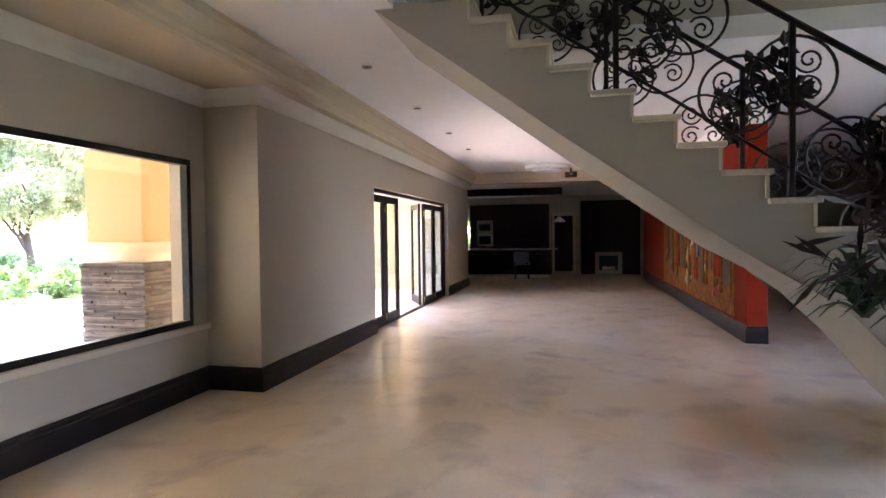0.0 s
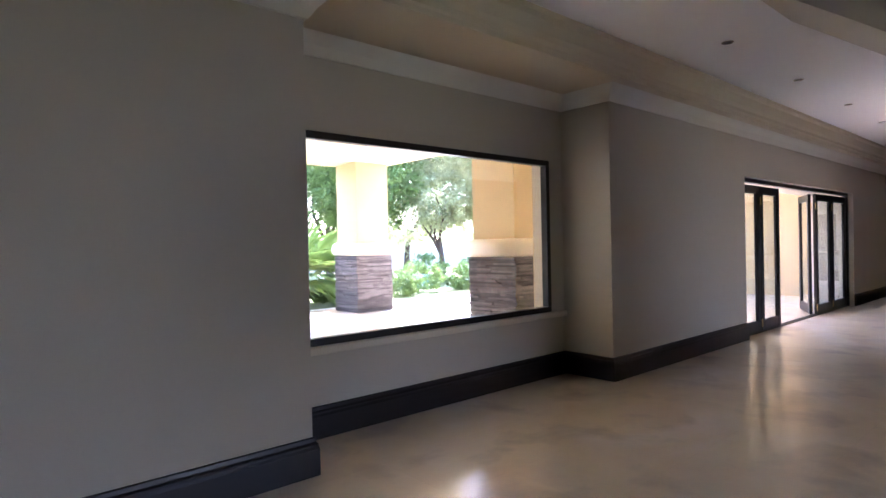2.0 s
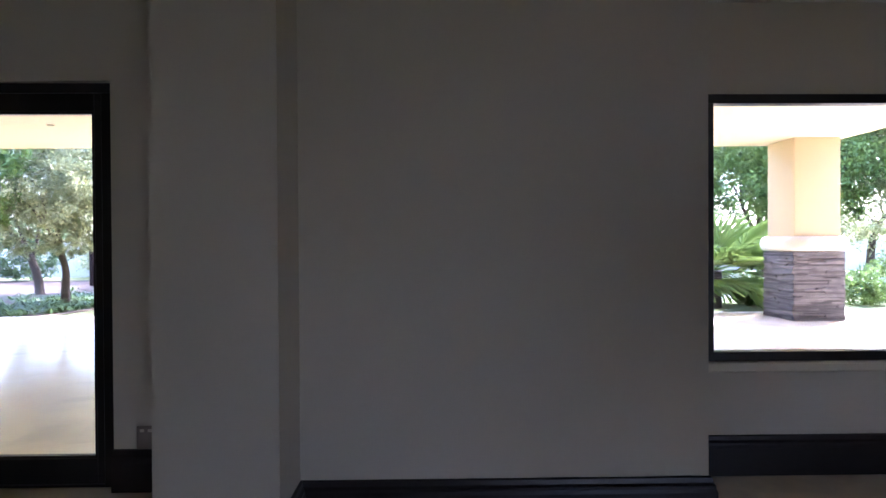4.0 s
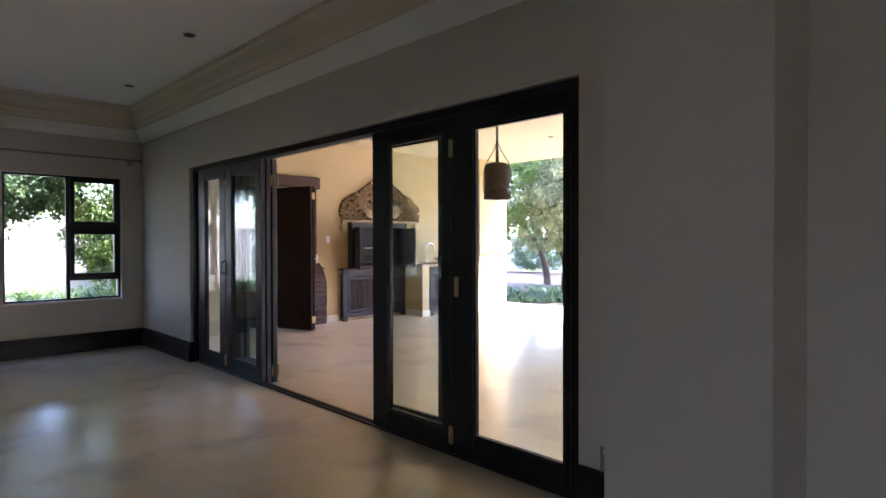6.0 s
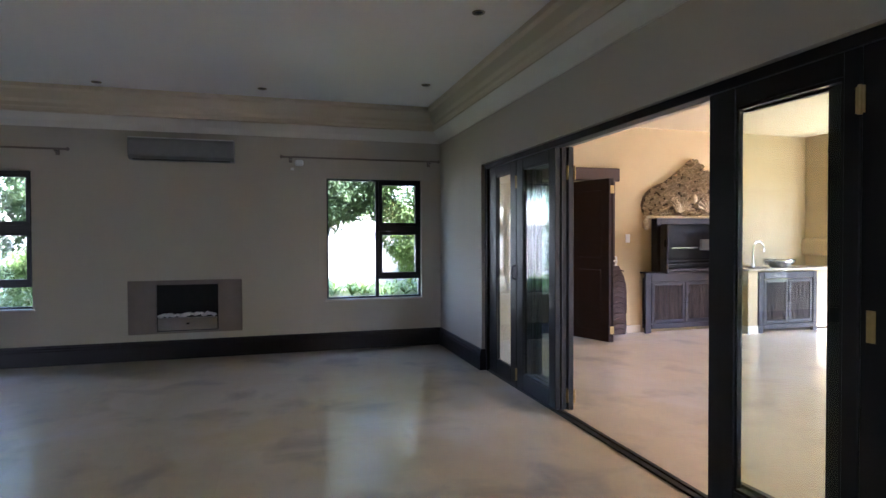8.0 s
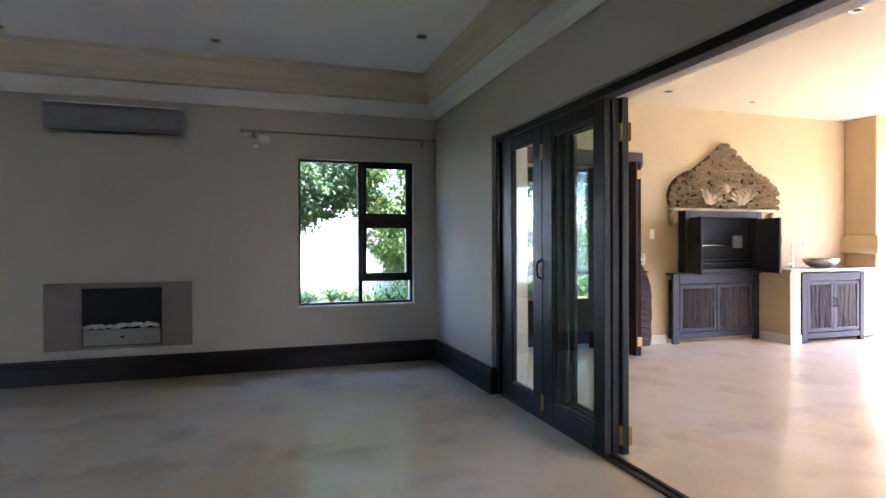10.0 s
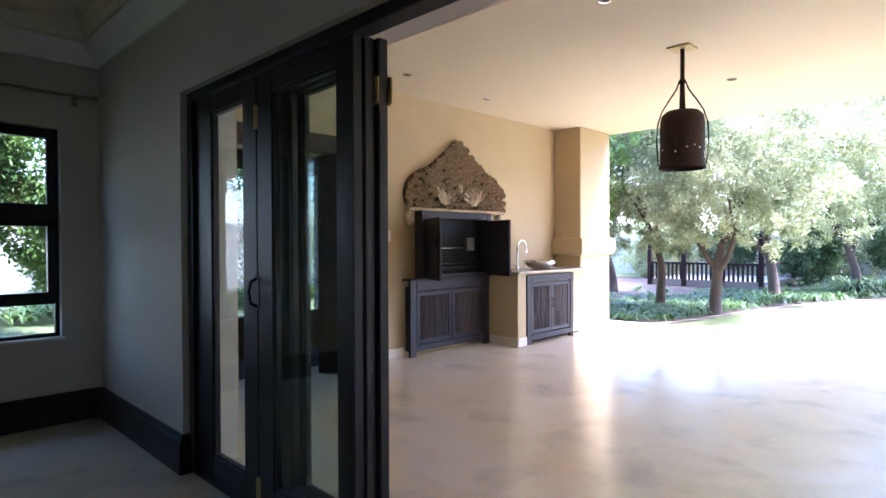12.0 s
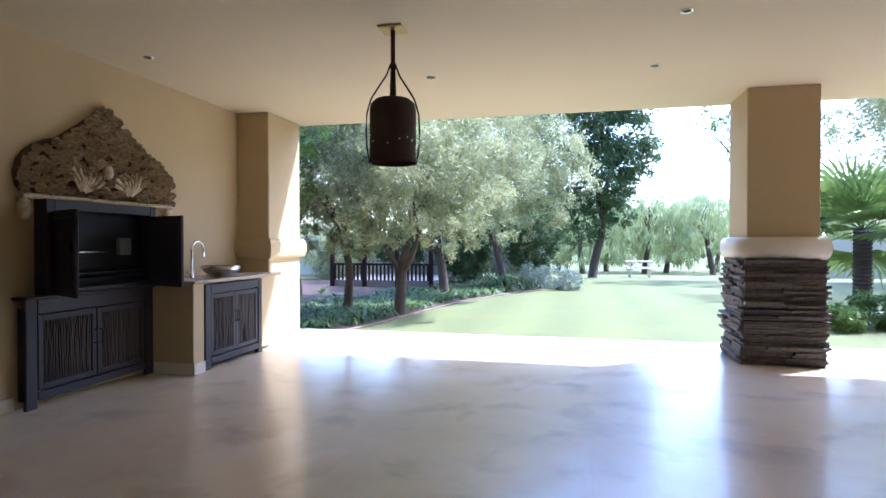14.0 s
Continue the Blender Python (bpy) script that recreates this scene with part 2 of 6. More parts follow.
M_BARK = mat("grey_brown_bark", (0.090, 0.062, 0.045), 0.9, other=(0.045, 0.030, 0.023), scale=6, stretch=(2, 2, 0.6), bump=0.9, bscale=16)
M_PALMB = mat("ringed_palm_bark", (0.075, 0.06, 0.055), 0.9, other=(0.03, 0.025, 0.024), scale=2, stretch=(0.5, 0.5, 9), bump=1.0, bscale=12)
M_OLIVE = leaf_mat("silver_green_leaves", (0.19, 0.215, 0.095), (0.56, 0.555, 0.29))
M_DEEP = leaf_mat("deep_green_leaves", (0.045, 0.082, 0.030), (0.135, 0.195, 0.070))
M_FRESH = leaf_mat("fresh_green_leaves", (0.08, 0.14, 0.03), (0.24, 0.33, 0.08))
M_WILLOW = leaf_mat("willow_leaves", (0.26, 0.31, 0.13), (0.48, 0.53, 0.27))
M_AGAP = leaf_mat("strap_leaves", (0.050, 0.095, 0.020), (0.140, 0.215, 0.050), 0.2)
M_GREYLF = leaf_mat("grey_shrub_leaves", (0.17, 0.215, 0.165), (0.31, 0.37, 0.29))
M_PLANT = leaf_mat("house_plant_leaves", (0.022, 0.042, 0.018), (0.06, 0.09, 0.03), 0.15)
M_DRY = leaf_mat("dried_dark_leaves", (0.025, 0.012, 0.012), (0.05, 0.025, 0.022), 0.05)
M_FARWALL = mat("pale_boundary_wall", (0.50, 0.47, 0.42), 0.85, other=(0.42, 0.39, 0.34), scale=2, bump=0.2)
M_LIGHTW = mat("sandblasted_white", (0.82, 0.80, 0.76), 0.5, other=(0.76, 0.74, 0.70), scale=4)


# ---- mesh helpers ----
def ob_from(bm, name, material, parent=None, label="", smooth=False):
    me = bpy.data.meshes.new(name)
    bm.normal_update()
    bm.to_mesh(me)
    bm.free()
    me.materials.append(material)
    if smooth:
        me.polygons.foreach_set("use_smooth", [True] * len(me.polygons))
    o = new(name, me)
    o.parent = parent
    if label:
        tagged(o, label)
    return o


def part(name, bm, material, parent, label="", smooth=False):
    return ob_from(bm, name, material, parent, label, smooth)


def struct(name, bm, material, parent=None, label=""):
    return tagged(ob_from(bm, name, material, parent, label), kind="structure")


def thing(name, x, y, z, label, category, group="", rz=0):
    e = new(name)
    e.matrix_world = pose(x, y, z, 0, 0, rz)
    e.empty_display_size = 0.1
    return tagged(e, label, category, group)


def box(bm, a, b, bevel=0.0, seg=1):
    """A box from corner a to corner b, its edges rounded by bevel."""
    lo, hi = [min(p, q) for p, q in zip(a, b)], [max(p, q) for p, q in zip(a, b)]
    v = [bm.verts.new((x, y, z)) for x in (lo[0], hi[0]) for y in (lo[1], hi[1]) for z in (lo[2], hi[2])]
    fs = [bm.faces.new([v[i] for i in f]) for f in ((0, 1, 3, 2), (4, 6, 7, 5), (0, 4, 5, 1), (2, 3, 7, 6), (0, 2, 6, 4), (1, 5, 7, 3))]
    if bevel:
        edges = list({e for f in fs for e in f.edges})
        bmesh.ops.bevel(bm, geom=edges, offset=bevel, segments=seg, profile=0.6, affect="EDGES")
    return bm


def boxes(*items, bevel=0.0):
    bm = bmesh.new()
    for a, b in items:
        box(bm, a, b, bevel)
    return bm


def tube(bm, pts, r, sides=6, r2=None):
    """A round bar along the points."""
    pts = [Vector(p) for p in pts]
    rings = []
    up = Vector((0, 0, 1))
    for i, p in enumerate(pts):
        d = (pts[min(i + 1, len(pts) - 1)] - pts[max(i - 1, 0)]).normalized()
        s = d.cross(up)
        s = s.normalized() if s.length > 0.05 else d.cross(Vector((1, 0, 0))).normalized()
        u = s.cross(d)
        k = r if r2 is None else r + (r2 - r) * i / (len(pts) - 1)
        rings.append([bm.verts.new(p + k * (math.cos(a) * s + math.sin(a) * u)) for a in (2 * math.pi * j / sides for j in range(sides))])
    for a, b in zip(rings, rings[1:]):
        for j in range(sides):
            bm.faces.new((a[j], a[(j + 1) % sides], b[(j + 1) % sides], b[j]))
    bm.faces.new(rings[0])
    bm.faces.new(rings[-1][::-1])
    return bm


def lathe(bm, profile, sides=24, cx=0.0, cy=0.0):
    """A turned shape: (radius, height) pairs."""
    rings = [[bm.verts.new((cx + r * math.cos(2 * math.pi * j / sides), cy + r * math.sin(2 * math.pi * j / sides), z)) for j in range(sides)] for r, z in profile]
    for a, b in zip(rings, rings[1:]):
        for j in range(sides):
            bm.faces.new((a[j], a[(j + 1) % sides], b[(j + 1) % sides], b[j]))
    return bm


def sweep(bm, path, section, closed=False, up=1):
    """A moulding: section points (out, height) carried along a level path of (x, y, side normal x, side normal y)."""
    rings = [[bm.verts.new((x + nx * o, y + ny * o, h)) for o, h in section] for x, y, nx, ny in path]
    n = len(section)
    pairs = list(zip(rings, rings[1:])) + ([(rings[-1], rings[0])] if closed else [])
    for a, b in pairs:
        for j in range(n):
            bm.faces.new((a[j], a[(j + 1) % n], b[(j + 1) % n], b[j]))
    if not closed:
        bm.faces.new(rings[0][::-1])
        bm.faces.new(rings[-1])
    return bm


def mitred(points, closed=False):
    """Path rows for sweep: the wall line's points, the moulding standing out to the right of the way walked."""
    rows, n = [], len(points)
    for i, (x, y) in enumerate(points):
        norms = []
        for a, b in ((i - 1, i), (i, i + 1)):
            if closed or (0 <= a and b < n):
                p, q = points[a % n], points[b % n]
                d = Vector((q[0] - p[0], q[1] - p[1])).normalized()
                norms.append(Vector((d.y, -d.x)))
        m = sum(norms, Vector((0, 0)))
        if len(norms) == 2:
            m = m / max(0.2, 1 + norms[0].dot(norms[1]))
        rows.append((x, y, m.x, m.y))
    return rows
# ---- the house: walls, floor, ceilings ----
WX = -8.33            # west wall of the lounge and of the patio
F1, F2, F3 = 3.14, 3.56, 3.68   # faces of the north wall: piers, lounge doors, window recess
YO = 3.88             # outer face of the north wall
ZC, ZT = 2.57, 2.95   # foot of the cornice, flat ceiling
ZP, YE = 2.93, 10.47  # patio ceiling and its edge
XE = 21.0
XP0, XP1, YPIL = -1.36, -0.87, 2.80
SOUTH = -6.0
TD = 2.115
WS, WH = 0.615, 2.10   # sill and head of the lounge windows

struct("floor", boxes(((WX - 0.3, SOUTH - 0.3, -0.25), (XE, 10.72, 0))), M_FLOOR, label="polished beige travertine floor with grey clouds")

wall_n = [
    ((WX - 0.25, F2, 0), (-6.80, YO, ZT + 0.2)), ((-6.80, F2, TD), (-1.93, YO, ZT + 0.2)), ((-1.93, F2, 0), (XP0, YO, ZT + 0.2)),
    ((XP0, YPIL, 0), (XP1, YO, ZT + 0.2)), ((XP1, F1, 0), (0.965, YO, ZT + 0.2)),
    ((0.965, F3, 0), (1.2, YO, ZT + 0.2)), ((1.2, F3, 0), (3.82, YO, 0.62)), ((1.2, F3, 2.07), (3.82, YO, ZT + 0.2)), ((3.82, F3, 0), (4.03, YO, ZT + 0.2)),
    ((4.03, F1, 0), (7.1, YO, ZT + 0.2)), ((7.1, F1, 2.08), (12.05, YO, ZT + 0.2)), ((12.05, F1, 0), (14.6, YO, ZT + 0.2)),
]
struct("wall_north", boxes(*wall_n), M_WALL, label="warm grey painted plaster wall with recesses")
wall_w = [((WX - 0.25, 3.31, 0), (WX, F2, ZT + 0.2)), ((WX - 0.25, 2.12, 0), (WX, 3.31, WS)), ((WX - 0.25, 2.12, WH), (WX, 3.31, ZT + 0.2)),
          ((WX - 0.25, -0.975, 0), (WX, 2.12, ZT + 0.2)), ((WX - 0.25, -2.19, 0), (WX, -0.975, WS)), ((WX - 0.25, -2.19, WH), (WX, -0.975, ZT + 0.2)),
          ((WX - 0.25, SOUTH, 0), (WX, -2.19, ZT + 0.2))]
struct("wall_west", boxes(*wall_w), M_WALL, label="warm grey painted plaster wall with two windows")
# plain walls that close the house, with the big south opening that lights the hall
struct("wall_south", boxes(((WX - 0.25, SOUTH - 0.25, 0), (-4.5, SOUTH, 6.2)), ((-4.5, SOUTH - 0.25, 0), (2.5, SOUTH, 6.2)), ((2.5, SOUTH - 0.25, 2.8), (4.3, SOUTH, 6.2)),
                           ((4.3, SOUTH - 0.25, 0), (XE, SOUTH, 6.2))), M_WALL)
struct("wall_east", boxes(((XE, SOUTH - 0.25, 0), (XE + 0.25, 4.1, ZT + 0.2)), ((XE, 4.1, 0), (XE + 0.25, 4.9, 0.95)), ((XE, 4.1, 1.95), (XE + 0.25, 4.9, ZT + 0.2)), ((XE, 4.9, 0), (XE + 0.25, 6.2, ZT + 0.2)),
                          ((14.6, YO - 0.3, 0), (13.9, 6.2, ZT + 0.2)), ((13.9, 6.0, 0), (XE, 6.25, ZT + 0.2))), M_WALL)
# upper hall round the stair well
struct("wall_upper", boxes(((-4.0, 1.65, ZT + 0.2), (4.65, 1.85, 6.2)), ((4.47, SOUTH, ZT + 0.182), (4.65, 1.65, 6.2)), ((-4.2, SOUTH, ZT + 0.2), (-4.0, 1.85, 6.2))), M_WALL)
struct("ceiling_upper", boxes(((-4.2, SOUTH, 6.2), (4.65, 1.85, 6.4))), M_CEIL)

# trayed ceiling: flat field, stepped mouldings and soffit band
WELL = (-2.4, 4.47, 1.60)
ceil_boxes = [((WX - 0.25, SOUTH, ZT), (WELL[0], YO, ZT + 0.18)), ((WELL[0], WELL[2], ZT), (WELL[1], YO, ZT + 0.18)), ((WELL[1], SOUTH, ZT), (XE, 6.2, ZT + 0.18))]
struct("ceiling", boxes(*ceil_boxes), M_CEIL, label="white flat ceiling field of a stepped tray")
SOF = 2.70
sof = [((WX, 3.42, SOF), (-1.3, YO - 0.02, ZT + 0.02)), ((-1.3, 2.90, SOF), (14.6, YO - 0.02, ZT + 0.02)), ((WX, SOUTH, SOF), (WX + 0.24, 3.42, ZT + 0.02)), ((14.15, -1.6, SOF), (14.6, 2.90, ZT + 0.02))]
struct("ceiling_soffit", boxes(*sof), M_TRAY, label="beige soffit band of the stepped ceiling")
prof_up = [(0, SOF - 0.012), (0.03, SOF - 0.012), (0.045, SOF + 0.02), (0.07, SOF + 0.035), (0.075, SOF + 0.07), (0.13, SOF + 0.10), (0.16, SOF + 0.15), (0.18, SOF + 0.19), (0.25, SOF + 0.21), (0.25, ZT + 0.01), (0, ZT + 0.01)]
bm = bmesh.new()
sweep(bm, mitred([(WX + 0.24, SOUTH), (WX + 0.24, 3.42), (-1.3, 3.42), (-1.3, 3.3)]), [(o * 0.45, z) for o, z in prof_up])
sweep(bm, mitred([(-1.3, 2.90), (14.15, 2.90), (14.15, -1.6)]), [(o * 0.5, z) for o, z in prof_up])
struct("cornice_upper", bm, M_TRAY, label="beige stepped moulding round the raised ceiling")
prof_lo = [(0, ZC), (0.02, ZC), (0.035, ZC + 0.02), (0.06, ZC + 0.06), (0.10, ZC + 0.10), (0.115, ZC + 0.115), (0.13, SOF + 0.004), (0, SOF + 0.004)]
WALL_LINE = [(WX, SOUTH), (WX, F2), (XP0, F2), (XP0, YPIL), (XP1, YPIL), (XP1, F1), (0.965, F1), (0.965, F3), (4.03, F3), (4.03, F1), (14.6, F1)]
bm = bmesh.new()
sweep(bm, mitred(WALL_LINE), prof_lo)
struct("cornice_lower", bm, M_CORN, label="cream cove cornice at the head of the walls")
sk = [(0, 0), (0.030, 0), (0.030, 0.15), (0.024, 0.165), (0.024, 0.178), (0.015, 0.19), (0.012, 0.21), (0, 0.215)]
for line in ([(WX, SOUTH), (WX, F2), (-6.80, F2), (-6.80, F2 + 0.035)], [(-1.93, F2), (XP0, F2), (XP0, YPIL), (XP1, YPIL), (XP1, F1), (0.965, F1), (0.965, F3), (4.03, F3), (4.03, F1), (7.1, F1)], [(12.05, F1), (14.6, F1), (14.6, 4.4)],
             [(17.4, -1.7), (7.1, -1.7), (7.1, -1.93)]):
    bm = bmesh.new()
    pts = line if line[0][0] != 17.4 else line[::-1]
    rows = mitred(line)
    if line[0][0] == 17.4:
        rows = [(x, y, nx, ny) for x, y, nx, ny in rows]
    sweep(bm, rows, sk)
    struct("baseboard", bm, M_SKIRT, label="tall near-black moulded skirting board")

struct("wall_band", boxes(((7.1, -1.93, 2.702), (17.4, -1.7, ZT - 0.002))), M_CEIL, label="white wall band above the red wall")
# red wall with the gilded mural
struct("wall_red", boxes(((7.1, -1.93, 0), (17.4, -1.7, 2.70))), M_RED, label="deep red painted wall")

# east end: beam, kitchen ceiling
struct("beam", boxes(((16.6, 0.68, 2.54), (16.9, 6.0, 2.738))), M_DARKWD, label="dark timber beam over the kitchen island")
struct("ceiling_kitchen", boxes(((14.6, -1.7, 2.74), (XE, 6.0, 2.80))), M_CEIL)


# ---- window of the recess ----
def framed(name, rect, depth, bar, material, parent, axis="y", glass=None):
    """A rectangular frame in a wall: rect = (a0, a1, z0, z1) along the wall, depth = (near, far)."""
    a0, a1, z0, z1 = rect
    d0, d1 = depth
    bm = bmesh.new()
    for p, q, r, s in ((a0, a1, z0, z0 + bar), (a0, a1, z1 - bar, z1), (a0, a0 + bar, z0 + bar, z1 - bar), (a1 - bar, a1, z0 + bar, z1 - bar)):
        if axis == "y":
            box(bm, (p, d0, r), (q, d1, s), 0.003)
        else:
            box(bm, (d0, p, r), (d1, q, s), 0.003)
    return part(name, bm, material, parent)


def pane(a0, a1, z0, z1, at, parent, axis="y"):
    bm = bmesh.new()
    if axis == "y":
        box(bm, (a0, at, z0), (a1, at + 0.006, z1))
    else:
        box(bm, (at, a0, z0), (at + 0.006, a1, z1))
    o = part("pane", bm, M_GLASS, parent)
    o.visible_shadow = False
    return o


win1 = tagged(new("window_1"), "large fixed window with a black frame and cream sill", kind="structure")
framed("window_frame", (1.2, 3.82, 0.62, 2.07), (F3 - 0.012, F3 + 0.06), 0.05, M_FRAME, win1)
pane(1.25, 3.77, 0.67, 2.02, F3 + 0.02, win1)
part("window_sill", boxes(((0.97, F3 - 0.045, 0.565), (4.025, F3 - 0.002, 0.617)), bevel=0.008), M_CAP, win1)


def west_window(name, y0, y1):
    w = tagged(new(name), "black framed window with a tall fixed pane and three stacked panes", kind="structure")
    x = WX - 0.12
    ym = y0 + 0.63
    framed("window_frame", (y0, y1, WS, WH), (x, x + 0.05), 0.025, M_ALU, w, "x")
    part("mullion", boxes(((x, ym - 0.02, WS + 0.025), (x + 0.05, ym + 0.02, WH - 0.025))), M_ALU, w)
    for k, (z0, z1) in enumerate(((0.89, 1.45), (1.515, WH - 0.025))):
        framed("sash", (ym + 0.02, y1 - 0.025, z0, z1), (x + 0.01, x + 0.065), 0.045, M_ALU, w, "x")
    part("transom", boxes(((x, ym + 0.02, 1.45), (x + 0.05, y1 - 0.025, 1.515)), ((x, ym + 0.02, 0.85), (x + 0.05, y1 - 0.025, 0.89))), M_ALU, w)
    for p, q, r, s in ((y0 + 0.02, ym - 0.02, WS + 0.025, WH - 0.025), (ym + 0.06, y1 - 0.07, 0.935, 1.405), (ym + 0.06, y1 - 0.07, 1.56, WH - 0.07), (ym + 0.02, y1 - 0.02, WS + 0.025, 0.85)):
        pane(p, q, r, s, x + 0.02, w, "x")
    part("window_sill", boxes(((WX - 0.25, y0 - 0.02, WS - 0.02), (WX + 0.015, y1 + 0.02, WS + 0.002)), bevel=0.004), M_CAP, w)


west_window("window_2", 2.12, 3.31)
west_window("window_3", -2.19, -0.975)


# ---- folding glass doors ----
def door_leaf(parent, w, h, material, hinge=True, lock=False, pull=False, sl=0.105, sr=0.105):
    """A glazed door leaf, hinged at x=0 and running to x=w, in the plane y=0."""
    leaf = new("leaf")
    leaf.parent = parent
    tr, br, t = 0.095, 0.135, 0.022
    bm = bmesh.new()
    box(bm, (0.003, -t, 0.01), (sl, t, h), 0.004)
    box(bm, (w - sr, -t, 0.01), (w - 0.003, t, h), 0.004)
    box(bm, (sl, -t, 0.01), (w - sr, t, 0.01 + br), 0.004)
    box(bm, (sl, -t, h - tr), (w - sr, t, h), 0.004)
    part("door_frame", bm, material, leaf)
    bead = boxes(((sl, -0.014, br + 0.01), (w - sr, 0.014, br + 0.025)), ((sl, -0.014, h - tr - 0.015), (w - sr, 0.014, h - tr)),
                 ((sl, -0.014, br), (sl + 0.014, 0.014, h - tr)), ((w - sr - 0.014, -0.014, br), (w - sr, 0.014, h - tr)))
    part("glazing_bead", bead, material, leaf)
    g = part("pane", boxes(((sl + 0.01, -0.003, br + 0.02), (w - sr - 0.01, 0.003, h - tr - 0.01))), M_GLASS, leaf)
    g.visible_shadow = False
    if hinge:
        for z in (0.12, h - 0.20):
            bm = bmesh.new()
            tube(bm, [(0, -t - 0.004, z - 0.055), (0, -t - 0.004, z + 0.055)], 0.009, 8)
            box(bm, (-0.018, -t - 0.005, z - 0.05), (0.018, -t - 0.001, z + 0.05))
            part("hinge", bm, M_BRASS, leaf, "aged brass hinge")
    if lock:
        part("lock_plate", boxes(((0.03, -t - 0.006, 0.97), (0.065, -t - 0.001, 1.09)), bevel=0.002), M_BRASS, leaf, "brass flush lock plate")
    if pull:
        bm = bmesh.new()
        box(bm, (-0.022, -t - 0.006, 0.97), (0.022, -t - 0.001, 1.13), 0.002)
        tube(bm, [(0, -t - 0.006, 0.985), (0, -t - 0.035, 1.0), (0, -t - 0.045, 1.05), (0, -t - 0.035, 1.10), (0, -t - 0.006, 1.115)], 0.008, 8)
        part("door_handle", bm, M_IRON, leaf, "dark bronze pull handle")
    return leaf


def set_leaf(leaf, x, y, angle):
    leaf.matrix_basis = pose(x, y, 0.0, 0, 0, angle)


def opening(name, x0, x1, y, top, wall_t, label):
    d = tagged(new(name), label, kind="structure")
    part("head_frame", boxes(((x0, y - 0.045, top - 0.05), (x1, y + 0.045, top)), bevel=0.004), M_FRAME, d)
    for x, nm in ((x0, "jamb"), (x1 - 0.07, "jamb")):
        part(nm, boxes(((x, y - 0.045, 0), (x + 0.07, y + 0.045, top - 0.052)), bevel=0.004), M_FRAME, d)
    part("threshold", boxes(((x0 + 0.072, y - 0.04, 0.001), (x1 - 0.072, y - 0.012, 0.014)), ((x0 + 0.072, y + 0.012, 0.001), (x1 - 0.072, y + 0.04, 0.014)), ((x0 + 0.072, y - 0.012, 0.001), (x1 - 0.072, y + 0.012, 0.005))), M_SKIRT, d, "dark metal floor track")
    return d


YD = 3.64
d1 = opening("door_1", -6.80, -1.93, YD, TD, 0.3, "wide opening with charcoal timber folding glass doors, partly folded back")
H = TD - 0.045
for x, y, ang, w, kw in ((-2.86, 0, 0, 0.88, dict(lock=True, sl=0.18, sr=0.07)), (-3.64, 0, 0, 0.78, dict(hinge=False, sl=0.17, sr=0.07)), (-3.66, 0.055, 3, 0.71, dict()),
                         (-6.73, 0, 0, 0.69, dict(hinge=False, sl=0.19, sr=0.14)), (-6.04, 0, 0, 0.755, dict(pull=True, sl=0.14, sr=0.11)),
                         (-5.275, 0.05, 178, 0.70, dict()), (-5.25, 0.098, 178, 0.70, dict())):
    set_leaf(door_leaf(d1, w, H, M_FRAME, **kw), x, YD + y, ang)

YB = 3.26
d2 = opening("door_2", 7.1, 12.05, YB, 2.08, 0.3, "charcoal timber folding glass doors standing partly open")
for x, y, ang, w in ((7.17, 0, 0, 0.70), (7.88, 0, 0, 0.72), (10.25, 0, 0, 0.86), (11.12, 0, 0, 0.86), (10.22, 0.06, 26, 0.86)):
    set_leaf(door_leaf(d2, w, 2.0, M_FRAME), x, YB + y, ang)

# ---- patio ----
struct("patio_wall_west", boxes(((WX - 0.25, YO, 0), (WX, 4.5, ZP)), ((WX - 0.25, 4.5, 2.15), (WX, 5.87, ZP)), ((WX - 0.25, 5.87, 0), (WX, YE, ZP))), M_YEL, label="ochre plastered patio wall")
struct("patio_wall_south", boxes(((WX, YO, 0), (-6.80, YO + 0.006, ZP)), ((-6.80, YO, TD), (-1.93, YO + 0.006, ZP)), ((-1.93, YO, 0), (1.2, YO + 0.006, ZP)), ((3.82, YO, 0), (7.1, YO + 0.006, ZP))), M_YEL)
struct("patio_wall_east", boxes(((13.5, YO, 0), (13.9, 10.5, ZP))), M_YEL)
# gap from x 6.35 to 12 added so sunlit floor brightens the hall ceiling
struct("patio_ceiling", boxes(((WX - 0.25, YO - 0.02, ZP), (6.35, YE, ZP + 0.35)), ((12.0, YO - 0.02, ZP), (13.9, YE, ZP + 0.35))), M_YELC, label="cream plastered patio ceiling")
# unseen west eave, run out to WX - 1.1 to cut skylight on the lounge wall
struct("roof", boxes(((WX - 0.6, SOUTH - 0.6, 6.42), (XE + 0.6, 2.0, 6.6)), ((WX - 1.1, 1.9, ZT + 0.37), (6.5, YE + 0.02, ZT + 0.5)), ((6.5, 1.9, ZT + 0.37), (12.0, YO + 0.35, ZT + 0.5)), ((12.0, 1.9, ZT + 0.37), (13.9, YE, ZT + 0.5)), ((13.9, 1.9, ZT + 0.37), (XE + 0.6, 6.6, ZT + 0.5)), ((WX - 1.1, SOUTH - 0.6, ZT + 0.37), (WELL[0] - 1.8, 1.9, ZT + 0.5)), ((4.65, SOUTH - 0.6, ZT + 0.37), (XE + 0.6, 1.9, ZT + 0.5))), M_FARWALL)
struct("patio_skirting", boxes(((WX, 6.30, 0), (WX + 0.02, 6.535, 0.11)), bevel=0.004), M_CAP, label="cream stone skirting")
